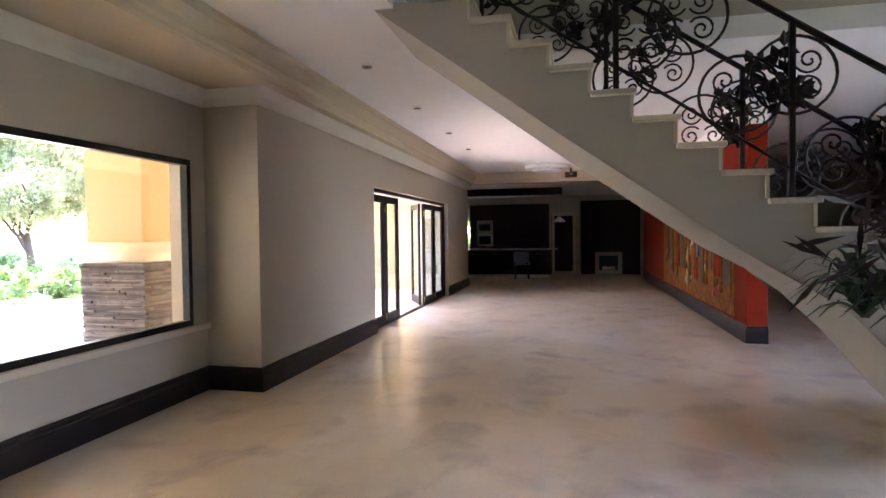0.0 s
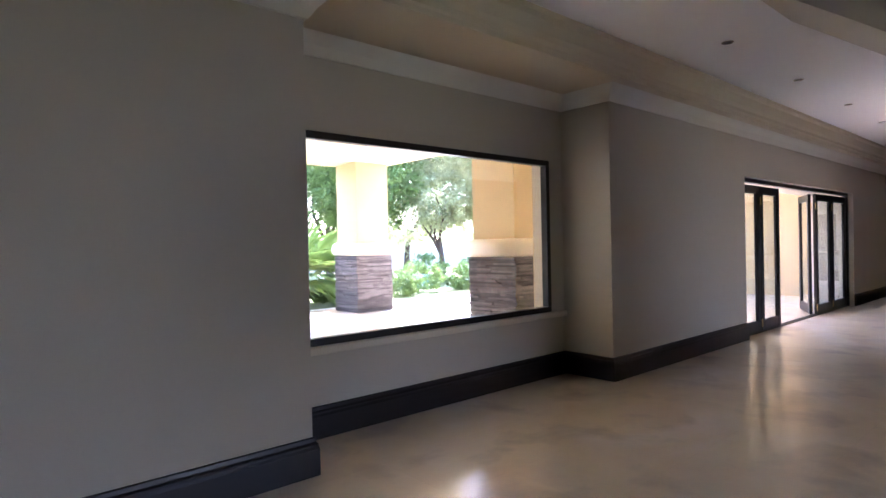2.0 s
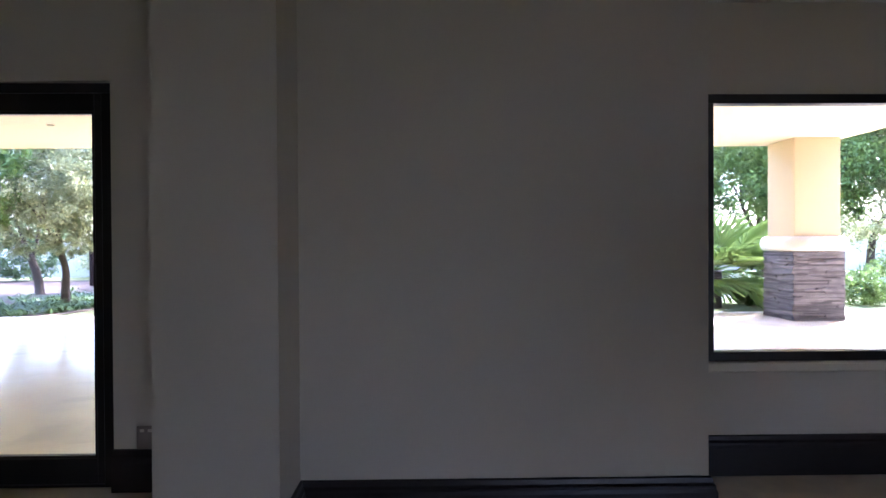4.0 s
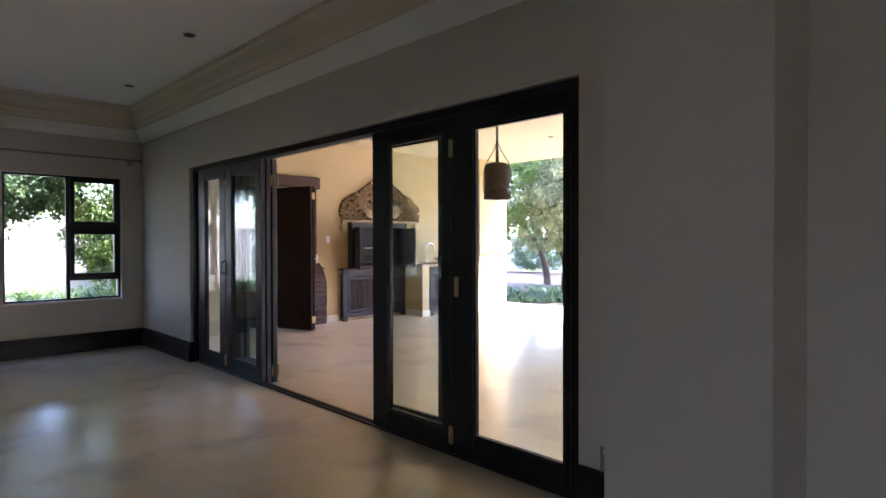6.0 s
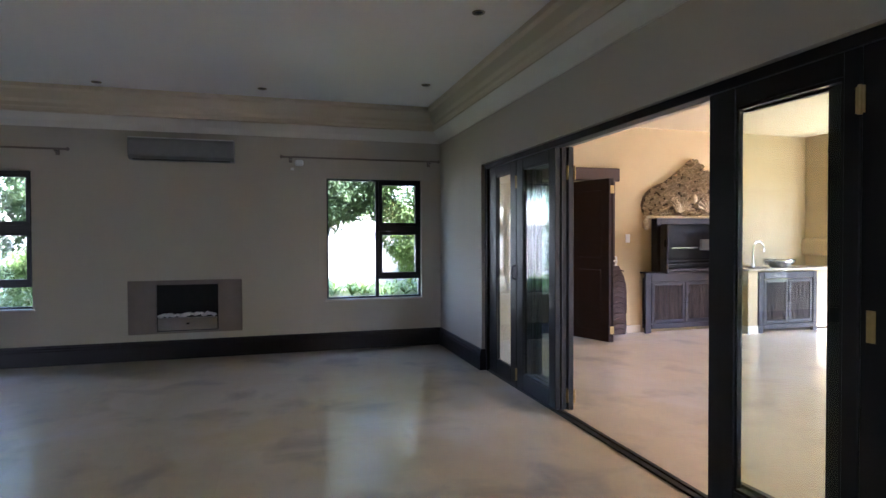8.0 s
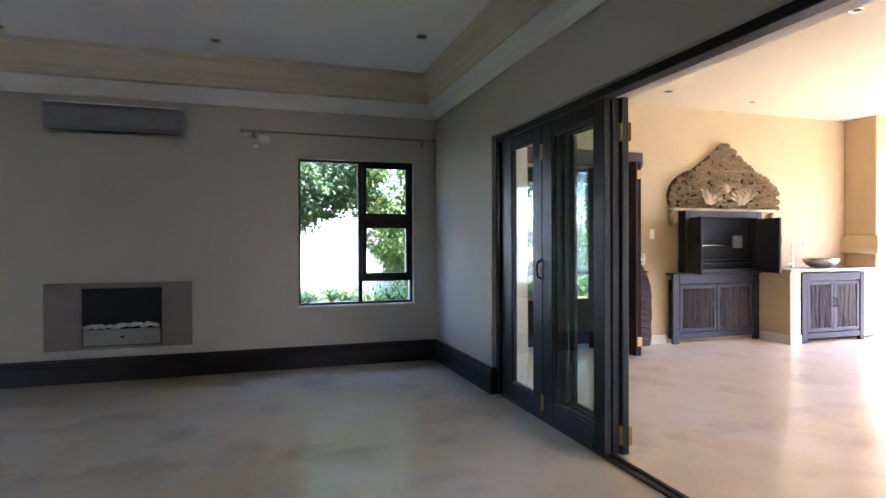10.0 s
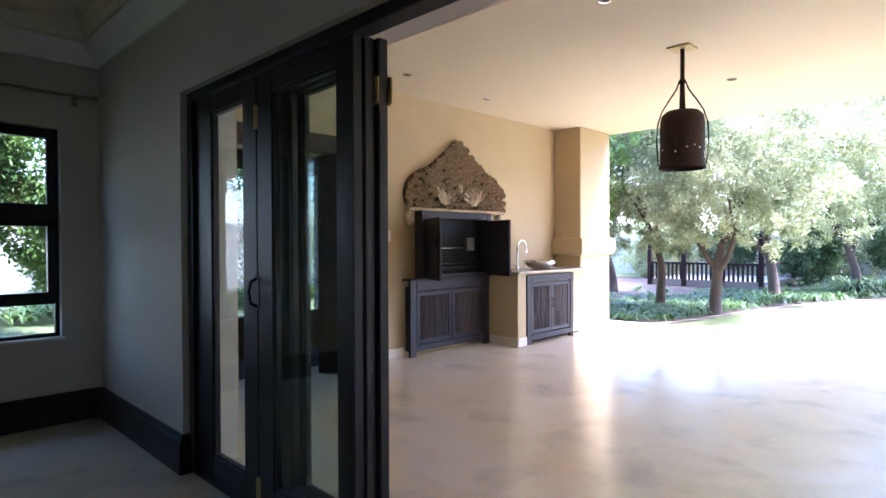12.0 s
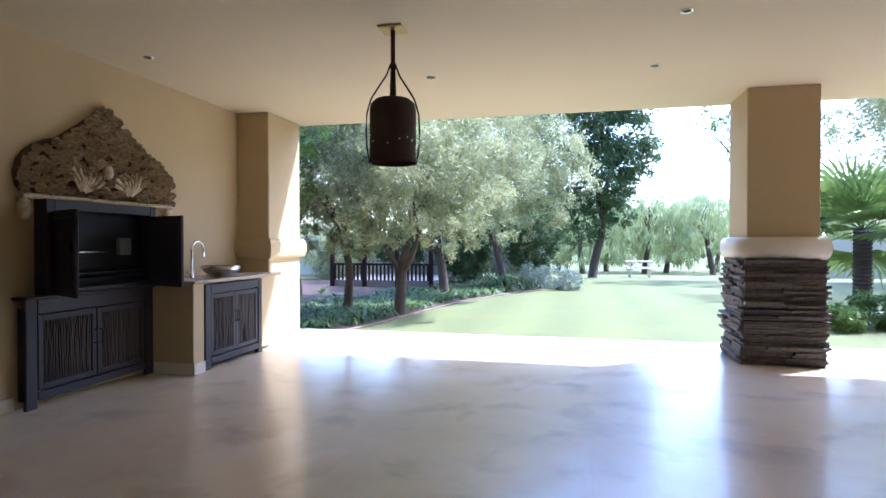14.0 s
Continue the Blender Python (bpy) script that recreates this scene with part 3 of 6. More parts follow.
struct("patio_pier", boxes(((WX + 0.002, 9.545, 0), (-7.89, 10.38, ZP - 0.002)), bevel=0.012), M_YEL, label="ochre plastered wall pier at the patio edge")


def cap_moulding(bm, x0, y0, x1, y1, z0, z1, out=0.075):
    """A half-round band round a rectangular shaft."""
    zc, hh = (z0 + z1) / 2, (z1 - z0) / 2
    sec = [(-0.02, z0)] + [(out * math.cos(a) ** 0.6 if math.cos(a) > 0 else 0, zc + hh * math.sin(a)) for a in np.linspace(-math.pi / 2, math.pi / 2, 9)] + [(-0.02, z1)]
    sweep(bm, mitred([(x0, y0), (x0, y1), (x1, y1), (x1, y0)][::-1], True), [(max(o, -0.02), h) for o, h in sec], True)
    return bm


bm = bmesh.new()
cap_moulding(bm, WX + 0.01, 9.545, -7.89, 10.38, 1.08, 1.34, 0.07)
struct("pier_moulding", bm, M_YEL, label="ochre half-round plaster band")


def stone_column(x0, y0, name, w=0.74, seed=1):
    rnd = random.Random(seed)
    e = thing(name, x0 + w / 2, y0 + w / 2, 0, "square ochre column on a base of stacked dark slate with a rounded cream band", "column", "columns of the patio")
    h = w / 2
    part("shaft", boxes(((-h + 0.02, -h + 0.02, 1.1), (h - 0.02, h - 0.02, ZP - 0.001)), bevel=0.008), M_YEL, e)
    part("core", boxes(((-h + 0.03, -h + 0.03, 0), (h - 0.03, h - 0.03, 1.1))), M_STONE, e)
    b2 = bmesh.new()
    cap_moulding(b2, -h + 0.02, -h + 0.02, h - 0.02, h - 0.02, 1.11, 1.35, 0.085)
    part("cap", b2, M_CAP, e, smooth=True)
    return e, h, rnd


COLUMNS = [stone_column(-2.385, 9.65, "stone_column", 0.74, 1), stone_column(5.45, 9.60, "stone_column", 0.78, 2), stone_column(4.9, 5.08, "stone_column", 0.8, 3)]


# braai door leaf, carved jambs and the glimpsed lobby
lob = tagged(new("door_3"), "dark timber doorway with a heavy lintel, its leaves folded open", kind="structure")
part("lintel", boxes(((WX - 0.02, 4.15, 2.15), (WX + 0.07, 6.16, 2.33)), bevel=0.012), M_BROWN, lob, "reddish brown timber lintel")
def wpart(name, bm, material, parent, label="", smooth=False):
    """A part given in world metres, for a thing that is not turned."""
    p = parent.parent.matrix_world.translation if parent.parent else parent.matrix_world.translation
    off = parent.matrix_basis.translation + (parent.parent.matrix_basis.translation if parent.parent else Vector())
    bmesh.ops.translate(bm, verts=bm.verts, vec=-off)
    return part(name, bm, material, parent, label, smooth)


# lobby behind the patio doorway
jb = boxes(((WX - 0.02, 5.87, 0), (WX + 0.03, 6.11, 2.15)), ((WX - 0.02, 4.2, 0), (WX + 0.03, 4.5, 2.15)), bevel=0.006)
part("jamb", jb, M_BROWN, lob)
bm = bmesh.new()
prof = [(6.02, 0.0), (6.24, 0.0), (6.26, 0.10), (6.235, 0.20), (6.265, 0.34), (6.24, 0.46), (6.262, 0.58), (6.25, 0.70), (6.215, 0.82), (6.16, 0.90), (6.13, 0.97), (6.02, 0.97)]
va, vb = [bm.verts.new((WX + 0.03, y, z)) for y, z in prof], [bm.verts.new((WX + 0.085, y, z)) for y, z in prof]
bm.faces.new(va)
bm.faces.new(vb[::-1])
for i in range(len(prof)):
    j = (i + 1) % len(prof)
    bm.faces.new((va[j], va[i], vb[i], vb[j]))
bmesh.ops.triangulate(bm, faces=[f for f in bm.faces if len(f.verts) > 4])
for k in range(12):
    z = 0.06 + 0.075 * k
    tube(bm, [(WX + 0.086, 6.05, z), (WX + 0.096, 6.13, z + 0.03), (WX + 0.086, 6.21, z + 0.005)], 0.010, 5)
bmesh.ops.recalc_face_normals(bm, faces=bm.faces)
part("carved_foot", bm, M_BROWN, lob, "carved reddish brown timber foot")
for x, y, dx, dy, first in ((WX + 0.03, 5.86, 0.62, -0.20, True), (WX + 0.05, 5.42, 0.60, 0.21, False)):
    part_leaf = new("leaf")
    part_leaf.parent = lob
    w = math.hypot(dx, dy)
    part_leaf.matrix_basis = pose(x, y, 0, 0, 0, math.degrees(math.atan2(dy, dx)))
    part("door_board", boxes(((0, -0.02, 0.02), (w, 0.02, 2.12)), bevel=0.004), M_DARKWD, part_leaf)
    for z0, z1 in ((0.15, 0.95), (1.1, 1.98)):
        part("raised_panel", boxes(((0.12, -0.030, z0), (w - 0.12, 0.030, z1)), bevel=0.012), M_DARKWD, part_leaf)
    if first:
        for z in (0.12, 1.93):
            part("hinge", boxes(((w - 0.028, -0.030, z), (w + 0.004, 0.028, z + 0.10)), bevel=0.003), M_BRASS, part_leaf, "aged brass hinge")
        bm = bmesh.new()
        tube(bm, [(w - 0.05, 0.06, 1.0), (w - 0.05, 0.07, 1.06), (w - 0.05, 0.06, 1.12)], 0.016, 8)
        tube(bm, [(w - 0.05, 0.02, 1.06), (w - 0.05, 0.07, 1.06)], 0.010, 8)
        part("door_handle", bm, M_WHITE, part_leaf, "pale door knob")
# lobby shell near-black all over: the unlit room's darkness is put into its colour
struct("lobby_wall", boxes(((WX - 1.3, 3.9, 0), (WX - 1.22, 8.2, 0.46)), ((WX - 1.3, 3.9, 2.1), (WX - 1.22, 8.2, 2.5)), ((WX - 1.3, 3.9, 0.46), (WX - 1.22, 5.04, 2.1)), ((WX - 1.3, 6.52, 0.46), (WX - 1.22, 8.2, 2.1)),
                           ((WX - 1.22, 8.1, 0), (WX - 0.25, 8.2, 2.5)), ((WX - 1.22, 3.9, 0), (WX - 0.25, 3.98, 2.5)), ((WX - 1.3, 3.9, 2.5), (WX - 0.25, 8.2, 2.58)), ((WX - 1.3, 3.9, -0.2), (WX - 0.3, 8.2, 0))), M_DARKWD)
w4 = tagged(new("window_4"), "dark framed lobby window onto the garden", kind="structure")
part("window_frame", boxes(*[((WX - 1.29, y, 0.46), (WX - 1.24, y + 0.05, 2.1)) for y in (5.04, 5.54, 6.47)], ((WX - 1.29, 5.04, 0.80), (WX - 1.24, 6.5, 0.85)), ((WX - 1.29, 5.04, 1.46), (WX - 1.24, 5.56, 1.52))), M_ALU, w4)

# ---- staircase ----
XS0, XS1, RISE, RUN = 3.2, 4.35, 0.176, 0.2587
NTOP = 17


def nose(n):
    return -0.998 - RUN + (n - 8) * RUN


stair = tagged(new("staircase"), "painted masonry staircase with cream stone treads and a curved underside", kind="structure")
side = [(nose(n), RISE * (n - 1)) for n in range(1, NTOP + 1) for _ in (0,)]
prof = []
for n in range(1, NTOP + 1):
    prof += [(nose(n), RISE * (n - 1)), (nose(n), RISE * n - 0.03)]
prof += [(nose(NTOP + 1) + 0.05, RISE * NTOP - 0.03)]
under = [(1.85, 3.03), (1.13, 2.51), (0.48, 2.03), (-0.12, 1.61), (-0.60, 1.27), (-0.92, 1.10), (-1.17, 0.92), (-1.45, 0.64), (-1.78, 0.25), (-1.98, 0.0)]
poly = prof + under
bm = bmesh.new()
va = [bm.verts.new((XS0, y, z)) for y, z in poly]
vb = [bm.verts.new((XS1, y, z)) for y, z in poly]
bm.faces.new(va)
bm.faces.new(vb[::-1])
for i in range(len(poly)):
    j = (i + 1) % len(poly)
    bm.faces.new((va[j], va[i], vb[i], vb[j]))
bmesh.ops.triangulate(bm, faces=[f for f in bm.faces if len(f.verts) > 4])
bmesh.ops.recalc_face_normals(bm, faces=bm.faces)
part("flight", bm, M_WALL, stair)
for n in range(1, NTOP + 1):
    part("tread", boxes(((XS0 - 0.055, nose(n) - 0.025, RISE * n - 0.03), (XS1 + 0.04, nose(n + 1) - 0.002, RISE * n + 0.004)), bevel=0.006), M_CAP, stair, "cream stone tread")
    part("riser", boxes(((XS0 - 0.012, nose(n) - 0.008, RISE * (n - 1) + 0.006), (XS1 + 0.004, nose(n) + 0.012, RISE * n - 0.031))), M_CAP, stair)


def spiral(r, turns, start, cw=1, n=22, tail=0.0):
    """Points in a plane (u, v) of a scroll that winds in to its eye."""
    out = []
    for i in range(n + 1):
        f = i / n
        a = start + cw * f * turns * 2 * math.pi
        k = r * (1 - 0.86 * f)
        out.append((k * math.cos(a), k * math.sin(a)))
    return out


def scroll_mesh(r, turns, start, cw, thick=0.008):
    bm = bmesh.new()
    tube(bm, [(0, u, v) for u, v in spiral(r, turns, start, cw)], thick, 5)
    return bm


def iron_leaf(bm, y, z, rnd, size=0.05):
    for _ in range(5):
        a = rnd.uniform(0, 6.28)
        d = Vector((rnd.uniform(-0.5, 0.5), math.cos(a), math.sin(a))).normalized()
        s = d.cross(Vector((1, 0.2, 0))).normalized() * size * 0.32
        o = Vector((0, y, z))
        if _ == 0:
            root = bm.verts.new(o)
        q = [root] + [bm.verts.new(p) for p in (o + d * size * 0.5 + s + Vector((0.012, 0, 0)), o + d * size, o + d * size * 0.5 - s + Vector((0.012, 0, 0)))]
        bm.faces.new(q)


def railing(x, y0, y1, label, seed):
    rnd = random.Random(seed)
    e = thing("stair_railing", x, 0, 0, label, "railing", "railings of the staircase")

    def line(y, up):
        return RISE * ((y + 0.998 + RUN) / RUN + 8) - 0.02 + up
    for nm, up, r in (("handrail", 1.02, 0.021), ("lower_rail", 0.13, 0.011)):
        bm = bmesh.new()
        tube(bm, [(0, y, line(y, up)) for y in np.linspace(y0, y1, 14)], r, 8)
        part(nm, bm, M_IRON, e)
    ys = []
    y = 0.13
    while y > y0:
        y -= 1.02
    y += 1.02
    while y < y1:
        ys.append(y)
        y += 1.02
    for y in ys:
        n = math.floor((y - nose(1)) / RUN) + 1
        part("post", boxes(((-0.018, y - 0.018, RISE * n), (0.018, y + 0.018, line(y, 1.02))), bevel=0.003), M_IRON, e)
        bm = bmesh.new()
        for k in range(9):
            iron_leaf(bm, y + rnd.uniform(-0.09, 0.09), line(y, rnd.uniform(0.45, 0.95)), rnd, 0.10)
        tagged(part("iron_rosette", bm, M_IRON, e, "dark forged iron leaves"), kind="stuff")
    r = 0.235
    k = 0
    y = y0 + 0.2
    ring = small = None
    while y < y1 - 0.1:
        zc = line(y, 0.70 if k % 2 else 0.40)
        bm = bmesh.new()
        tube(bm, [(0, r * math.cos(a), r * math.sin(a)) for a in np.linspace(0, 2 * math.pi, 27)], 0.010, 6)
        o = part("c_scroll", bm, M_IRON, e)
        o.location = (0, y, zc)
        for (du, dv, st, cw) in ((0.085, 0.085, 3.6, 1), (-0.085, 0.085, 5.8, -1), (0.085, -0.085, 2.4, -1), (-0.085, -0.085, 0.6, 1)):
            o = part("scroll", scroll_mesh(0.082, 1.55, st, cw), M_IRON, e)
            o.location = (0.004, y + du, zc + dv)
        bm = bmesh.new()
        for _ in range(2):
            iron_leaf(bm, 0.19 * (1 if k % 2 else -1) + rnd.uniform(-0.05, 0.05), rnd.uniform(-0.12, 0.12), rnd, 0.085)
        o = tagged(part("iron_rosette", bm, M_IRON, e, "dark forged iron leaves"), kind="stuff")
        o.location = (0, y, zc)
        k += 1
        y += 0.30
    return e


railing(XS0 + 0.06, -2.6, 1.75, "dark wrought iron scrollwork railing along the open side of the staircase", 3)
railing(XS1 - 0.06, -2.6, 1.75, "dark wrought iron scrollwork railing along the far side of the staircase", 4)


# ---- mural on the red wall ----
mu = thing("mural", 8.2, -1.7, 0.2, "gilded relief mural with coloured figures on the red wall", "mural")
part("ground_panel", boxes(((-0.55, 0.0, 0.05), (5.4, 0.012, 1.95)), bevel=0.004), M_GOLD, mu)
rn = random.Random(9)
for x0, x1, z0, z1 in ((-0.45, 0.1, 0.30, 1.7), (0.45, 1.0, 0.35, 1.7), (2.3, 2.7, 0.4, 1.5), (3.5, 4.1, 0.35, 1.6)):
    part("border", boxes(((x0, 0.012, z0), (x0 + 0.06, 0.035, z1)), ((x1 - 0.06, 0.012, z0), (x1, 0.035, z1)), ((x0, 0.012, z1), (x1, 0.035, z1 + 0.06)), bevel=0.004), M_GOLD, mu)
rm = random.Random(19)
for k in range(9):
    x0, z0 = 0.15 + 0.55 * k + rm.uniform(-0.1, 0.1), rm.uniform(0.25, 0.6)
    w, h = rm.uniform(0.14, 0.34), rm.uniform(0.5, 1.1)
    bm = bmesh.new()
    pts = [(0, 0), (w, 0), (w * 1.1, h * 0.3), (w * 0.85, h * 0.55), (w, h * 0.8), (w * 0.5, h), (0, h * 0.85), (w * 0.12, h * 0.5), (-0.03, h * 0.25)]
    va, vb = [bm.verts.new((x0 + u, 0.012, z0 + v)) for u, v in pts], [bm.verts.new((x0 + u, 0.024, z0 + v)) for u, v in pts]
    bm.faces.new(va)
    bm.faces.new(vb[::-1])
    for i in range(len(pts)):
        bm.faces.new((va[i - 1], va[i], vb[i], vb[i - 1]))
    bmesh.ops.triangulate(bm, faces=[f for f in bm.faces if len(f.verts) > 4])
    bmesh.ops.recalc_face_normals(bm, faces=bm.faces)
    part("painted_figure", bm, (M_RED, M_CARVEB, M_BROWN)[k % 3], mu, ("dark red painted figure", "dark brown painted figure", "reddish brown painted figure")[k % 3])
part("niche_panel", boxes(((-0.35, 0.012, 0.42), (0.0, 0.02, 1.55))), M_BLACK, mu, "near-black narrow panel")
M_BLUEP = mat("blue_paint", (0.06, 0.17, 0.32), 0.5, other=(0.03, 0.10, 0.2), scale=9, bump=0.2)
M_REDP = mat("scarlet_paint", (0.42, 0.03, 0.02), 0.5, other=(0.25, 0.02, 0.015), scale=9, bump=0.2)
M_GREENP = mat("green_paint", (0.07, 0.13, 0.07), 0.5, other=(0.04, 0.07, 0.04), scale=9, bump=0.2)
for k in range(46):
    bm = bmesh.new()
    x, z, s = rn.uniform(0.15, 5.2), rn.uniform(0.25, 1.8), rn.uniform(0.04, 0.13)
    bmesh.ops.create_icosphere(bm, subdivisions=1, radius=1)
    bmesh.ops.transform(bm, matrix=Matrix.Translation((x, 0.012, z)) @ Matrix.Diagonal((s * rn.uniform(0.5, 1.2), 0.02, s * rn.uniform(0.7, 1.8), 1)), verts=bm.verts)
    part("relief_figure", bm, rn.choice((M_CARVE, M_CARVE, M_REDP, M_GREENP, M_BLUEP, M_GOLD)), mu, smooth=True)
part("blue_figure", boxes(((1.55, 0.012, 0.75), (1.75, 0.03, 1.0)), bevel=0.02), M_BLUEP, mu, "light blue painted figure")
part("pale_figure", boxes(((2.05, 0.012, 0.95), (2.14, 0.03, 1.6)), bevel=0.02), M_LIGHTW, mu, "tall pale painted figure")

# ---- kitchen end ----
isl = thing("kitchen_island", 17.5, 2.6, 0, "long near-black kitchen island with a pale stone worktop", "kitchen island")
part("body", boxes(((0.05, -1.55, 0.09), (0.95, 2.6, 0.86)), bevel=0.004), M_DARKWD, isl)
part("plinth", boxes(((0.09, -1.5, 0), (0.9, 2.55, 0.088))), M_CAP, isl, "pale stone plinth")
for k in range(6):
    y = -1.5 + k * 0.68
    part("door_panel", boxes(((0.03, y + 0.02, 0.13), (0.055, y + 0.64, 0.82)), bevel=0.004), M_DARKWD, isl)
    part("handle", boxes(((0.015, y + 0.22, 0.74), (0.03, y + 0.42, 0.752))), M_STEEL, isl, "slim steel handle")
wtop = thing("worktop", 17.5, 2.6, 0.862, "pale polished stone worktop on the kitchen island", "worktop")
part("slab", boxes(((0, -1.75, 0), (1.0, 2.65, 0.035)), bevel=0.004), M_TOP, wtop)
ch = thing("bar_chair", 17.0, 1.9, 0, "grey upholstered low-backed chair standing before the dark island", "chair")
part("seat", boxes(((-0.22, -0.24, 0.42), (0.22, 0.24, 0.50)), bevel=0.02), M_GREYPL, ch)
part("backrest", boxes(((-0.25, -0.23, 0.52), (-0.19, 0.23, 0.82)), bevel=0.02), M_GREYPL, ch)
for sx in (-1, 1):
    for sy in (-1, 1):
        bm = bmesh.new()
        tube(bm, [(0.19 * sx, 0.2 * sy, 0), (0.17 * sx, 0.18 * sy, 0.42)], 0.018, 6)
        part("leg", bm, M_BLACK, ch)
part("back_post", boxes(((-0.24, -0.2, 0.44), (-0.21, -0.17, 0.6)), ((-0.24, 0.17, 0.44), (-0.21, 0.2, 0.6))), M_BLACK, ch)
cab = thing("kitchen_wall_units", 20.4, 2.6, 0, "tall near-black kitchen wall units with built-in steel ovens", "kitchen units")
part("carcass", boxes(((0.02, -1.38, 0), (0.59, 1.5, 2.45)), bevel=0.004), M_DARKWD, cab)
for k in range(4):
    y = -1.35 + k * 0.56
    for z0, z1 in ((0.1, 1.2), (1.23, 2.42)):
        part("door_panel", boxes(((0.0, y + 0.01, z0), (0.019, y + 0.54, z1)), bevel=0.004), M_DARKWD, cab)
ov = new("oven_stack")
ov.parent = cab
ov.matrix_basis = pose(0, -0.22, 0)
part("oven_frame", boxes(((-0.02, 0.86, 0.93), (0.018, 1.46, 1.88)), bevel=0.004), M_STEEL, ov, "brushed steel oven frame")
part("oven_glass", boxes(((-0.03, 0.95, 1.5), (-0.021, 1.37, 1.74)), ((-0.03, 0.95, 1.0), (-0.021, 1.37, 1.3))), M_BLACK, ov, "black oven glass")
for z in (1.34, 1.79):
    part("handle", boxes(((-0.05, 0.92, z), (-0.035, 1.40, z + 0.02)), bevel=0.003), M_CHROME, ov)
k5 = tagged(new("window_5"), "small kitchen window onto the garden", kind="structure")
framed("window_frame", (4.1, 4.9, 0.95, 1.95), (XE + 0.02, XE + 0.07), 0.05, M_ALU, k5, "x")
pane(4.15, 4.85, 1.0, 1.9, XE + 0.03, k5, "x")
d4 = tagged(new("door_4"), "doorway with a pale frame beyond the kitchen", kind="structure")
part("door_frame", boxes(((20.3, 0.27, 0), (20.42, 0.37, 2.1)), ((20.3, 1.02, 0), (20.42, 1.09, 2.1)), ((20.3, 0.27, 2.0), (20.42, 1.09, 2.12)), bevel=0.005), M_CAP, d4)
part("door_board", boxes(((20.55, 0.27, 0.0), (20.6, 1.12, 2.1)), bevel=0.004), M_DARKWD, d4)
tvw = thing("media_unit", 19.0, -0.82, 0, "near-black full-height timber wall unit with a small steel fireplace", "wall unit")
part("carcass", boxes(((0, -0.95, 0), (0.6, 0.93, 2.45)), bevel=0.006), M_DARKWD, tvw)
for y in (-0.95, -0.33, 0.3):
    part("door_panel", boxes(((-0.02, y + 0.02, 0.9), (0, y + 0.60, 2.38)), bevel=0.005), M_DARKWD, tvw)
part("fire_surround", boxes(((-0.03, -0.38, 0.02), (0, 0.48, 0.14)), ((-0.03, -0.38, 0.62), (0, 0.48, 0.74)), ((-0.03, -0.38, 0.14), (0, -0.25, 0.62)), ((-0.03, 0.35, 0.14), (0, 0.48, 0.62)), bevel=0.004), M_SURR, tvw, "taupe stone fire surround")
part("firebox", boxes(((-0.01, -0.25, 0.14), (0.0, 0.35, 0.62))), M_BLACK, tvw)
part("burner_tray", boxes(((-0.045, -0.15, 0.16), (-0.012, 0.25, 0.26)), bevel=0.006), M_STEEL, tvw, "steel burner tray")
pen = thing("pendant_lamp", 17.3, 0.78, 1.72, "small pale pendant lamp on a thin cord over the kitchen island", "pendant lamp")
bm = bmesh.new()
lathe(bm, [(0.02, 0.17), (0.05, 0.15), (0.20, 0.02), (0.19, 0.0), (0.04, 0.12)], 16)
part("shade", bm, M_WHITE, pen, smooth=True)
bm = bmesh.new()
tube(bm, [(0, 0, 0.16), (0, 0, 1.02)], 0.006, 6)
part("cord", bm, M_WHITE, pen)
disc = thing("ceiling_disc_lamp", 12.9, 0.95, ZT, "round pale plaster disc lamp under the ceiling", "ceiling lamp")
bm = bmesh.new()
lathe(bm, [(0.0, -0.14), (0.34, -0.14), (0.36, -0.11), (0.36, -0.08), (0.50, -0.07), (0.52, -0.03), (0.52, 0)], 28)
part("disc", bm, M_LIGHTW, disc, smooth=False)
prj = thing("ceiling_projector", 13.4, 0.42, 2.72, "small dark projector hanging under the ceiling on a short stem", "projector")
part("housing", boxes(((-0.15, -0.14, 0), (0.15, 0.14, 0.11)), bevel=0.015), M_BROWN, prj)
part("stem", boxes(((-0.02, -0.02, 0.11), (0.02, 0.02, 0.228))), M_BLACK, prj)
part("lens", boxes(((-0.17, -0.04, 0.03), (-0.15, 0.04, 0.09)), bevel=0.006), M_STEEL, prj)
print("rooms done")


# ---- downlights ----
def downlight_mesh():
    bm = bmesh.new()
    lathe(bm, [(0.028, 0.0), (0.030, -0.004), (0.045, -0.006), (0.048, -0.001)], 18)
    return bm


first = thing("downlight", 4.45, 2.25, ZT, "small recessed steel downlight in the ceiling", "downlight", "recessed downlights")
part("trim_ring", downlight_mesh(), M_STEEL, first)
bm = bmesh.new()
lathe(bm, [(0.0, -0.001), (0.029, -0.001)], 18)
part("lamp_face", bm, M_BLACK, first)
for x, y, z in ((6.25, 2.26, ZT), (8.05, 2.25, ZT), (9.8, 2.25, ZT), (-5.07, 2.91, ZT), (-7.01, 3.03, ZT), (-7.61, 1.40, ZT), (-7.79, -0.20, ZT), (-5.18, 1.25, ZT), (-7.8, -1.9, ZT), (-3.1, 2.85, ZT),
                (-7.83, 7.40, ZP), (-5.54, 8.55, ZP), (-3.42, 8.66, ZP), (-3.38, 7.37, ZP), (-7.75, 6.10, ZP), (-5.5, 5.9, ZP), (-0.9, 7.3, ZP)):
    copy_thing(first, pose(x, y, z))

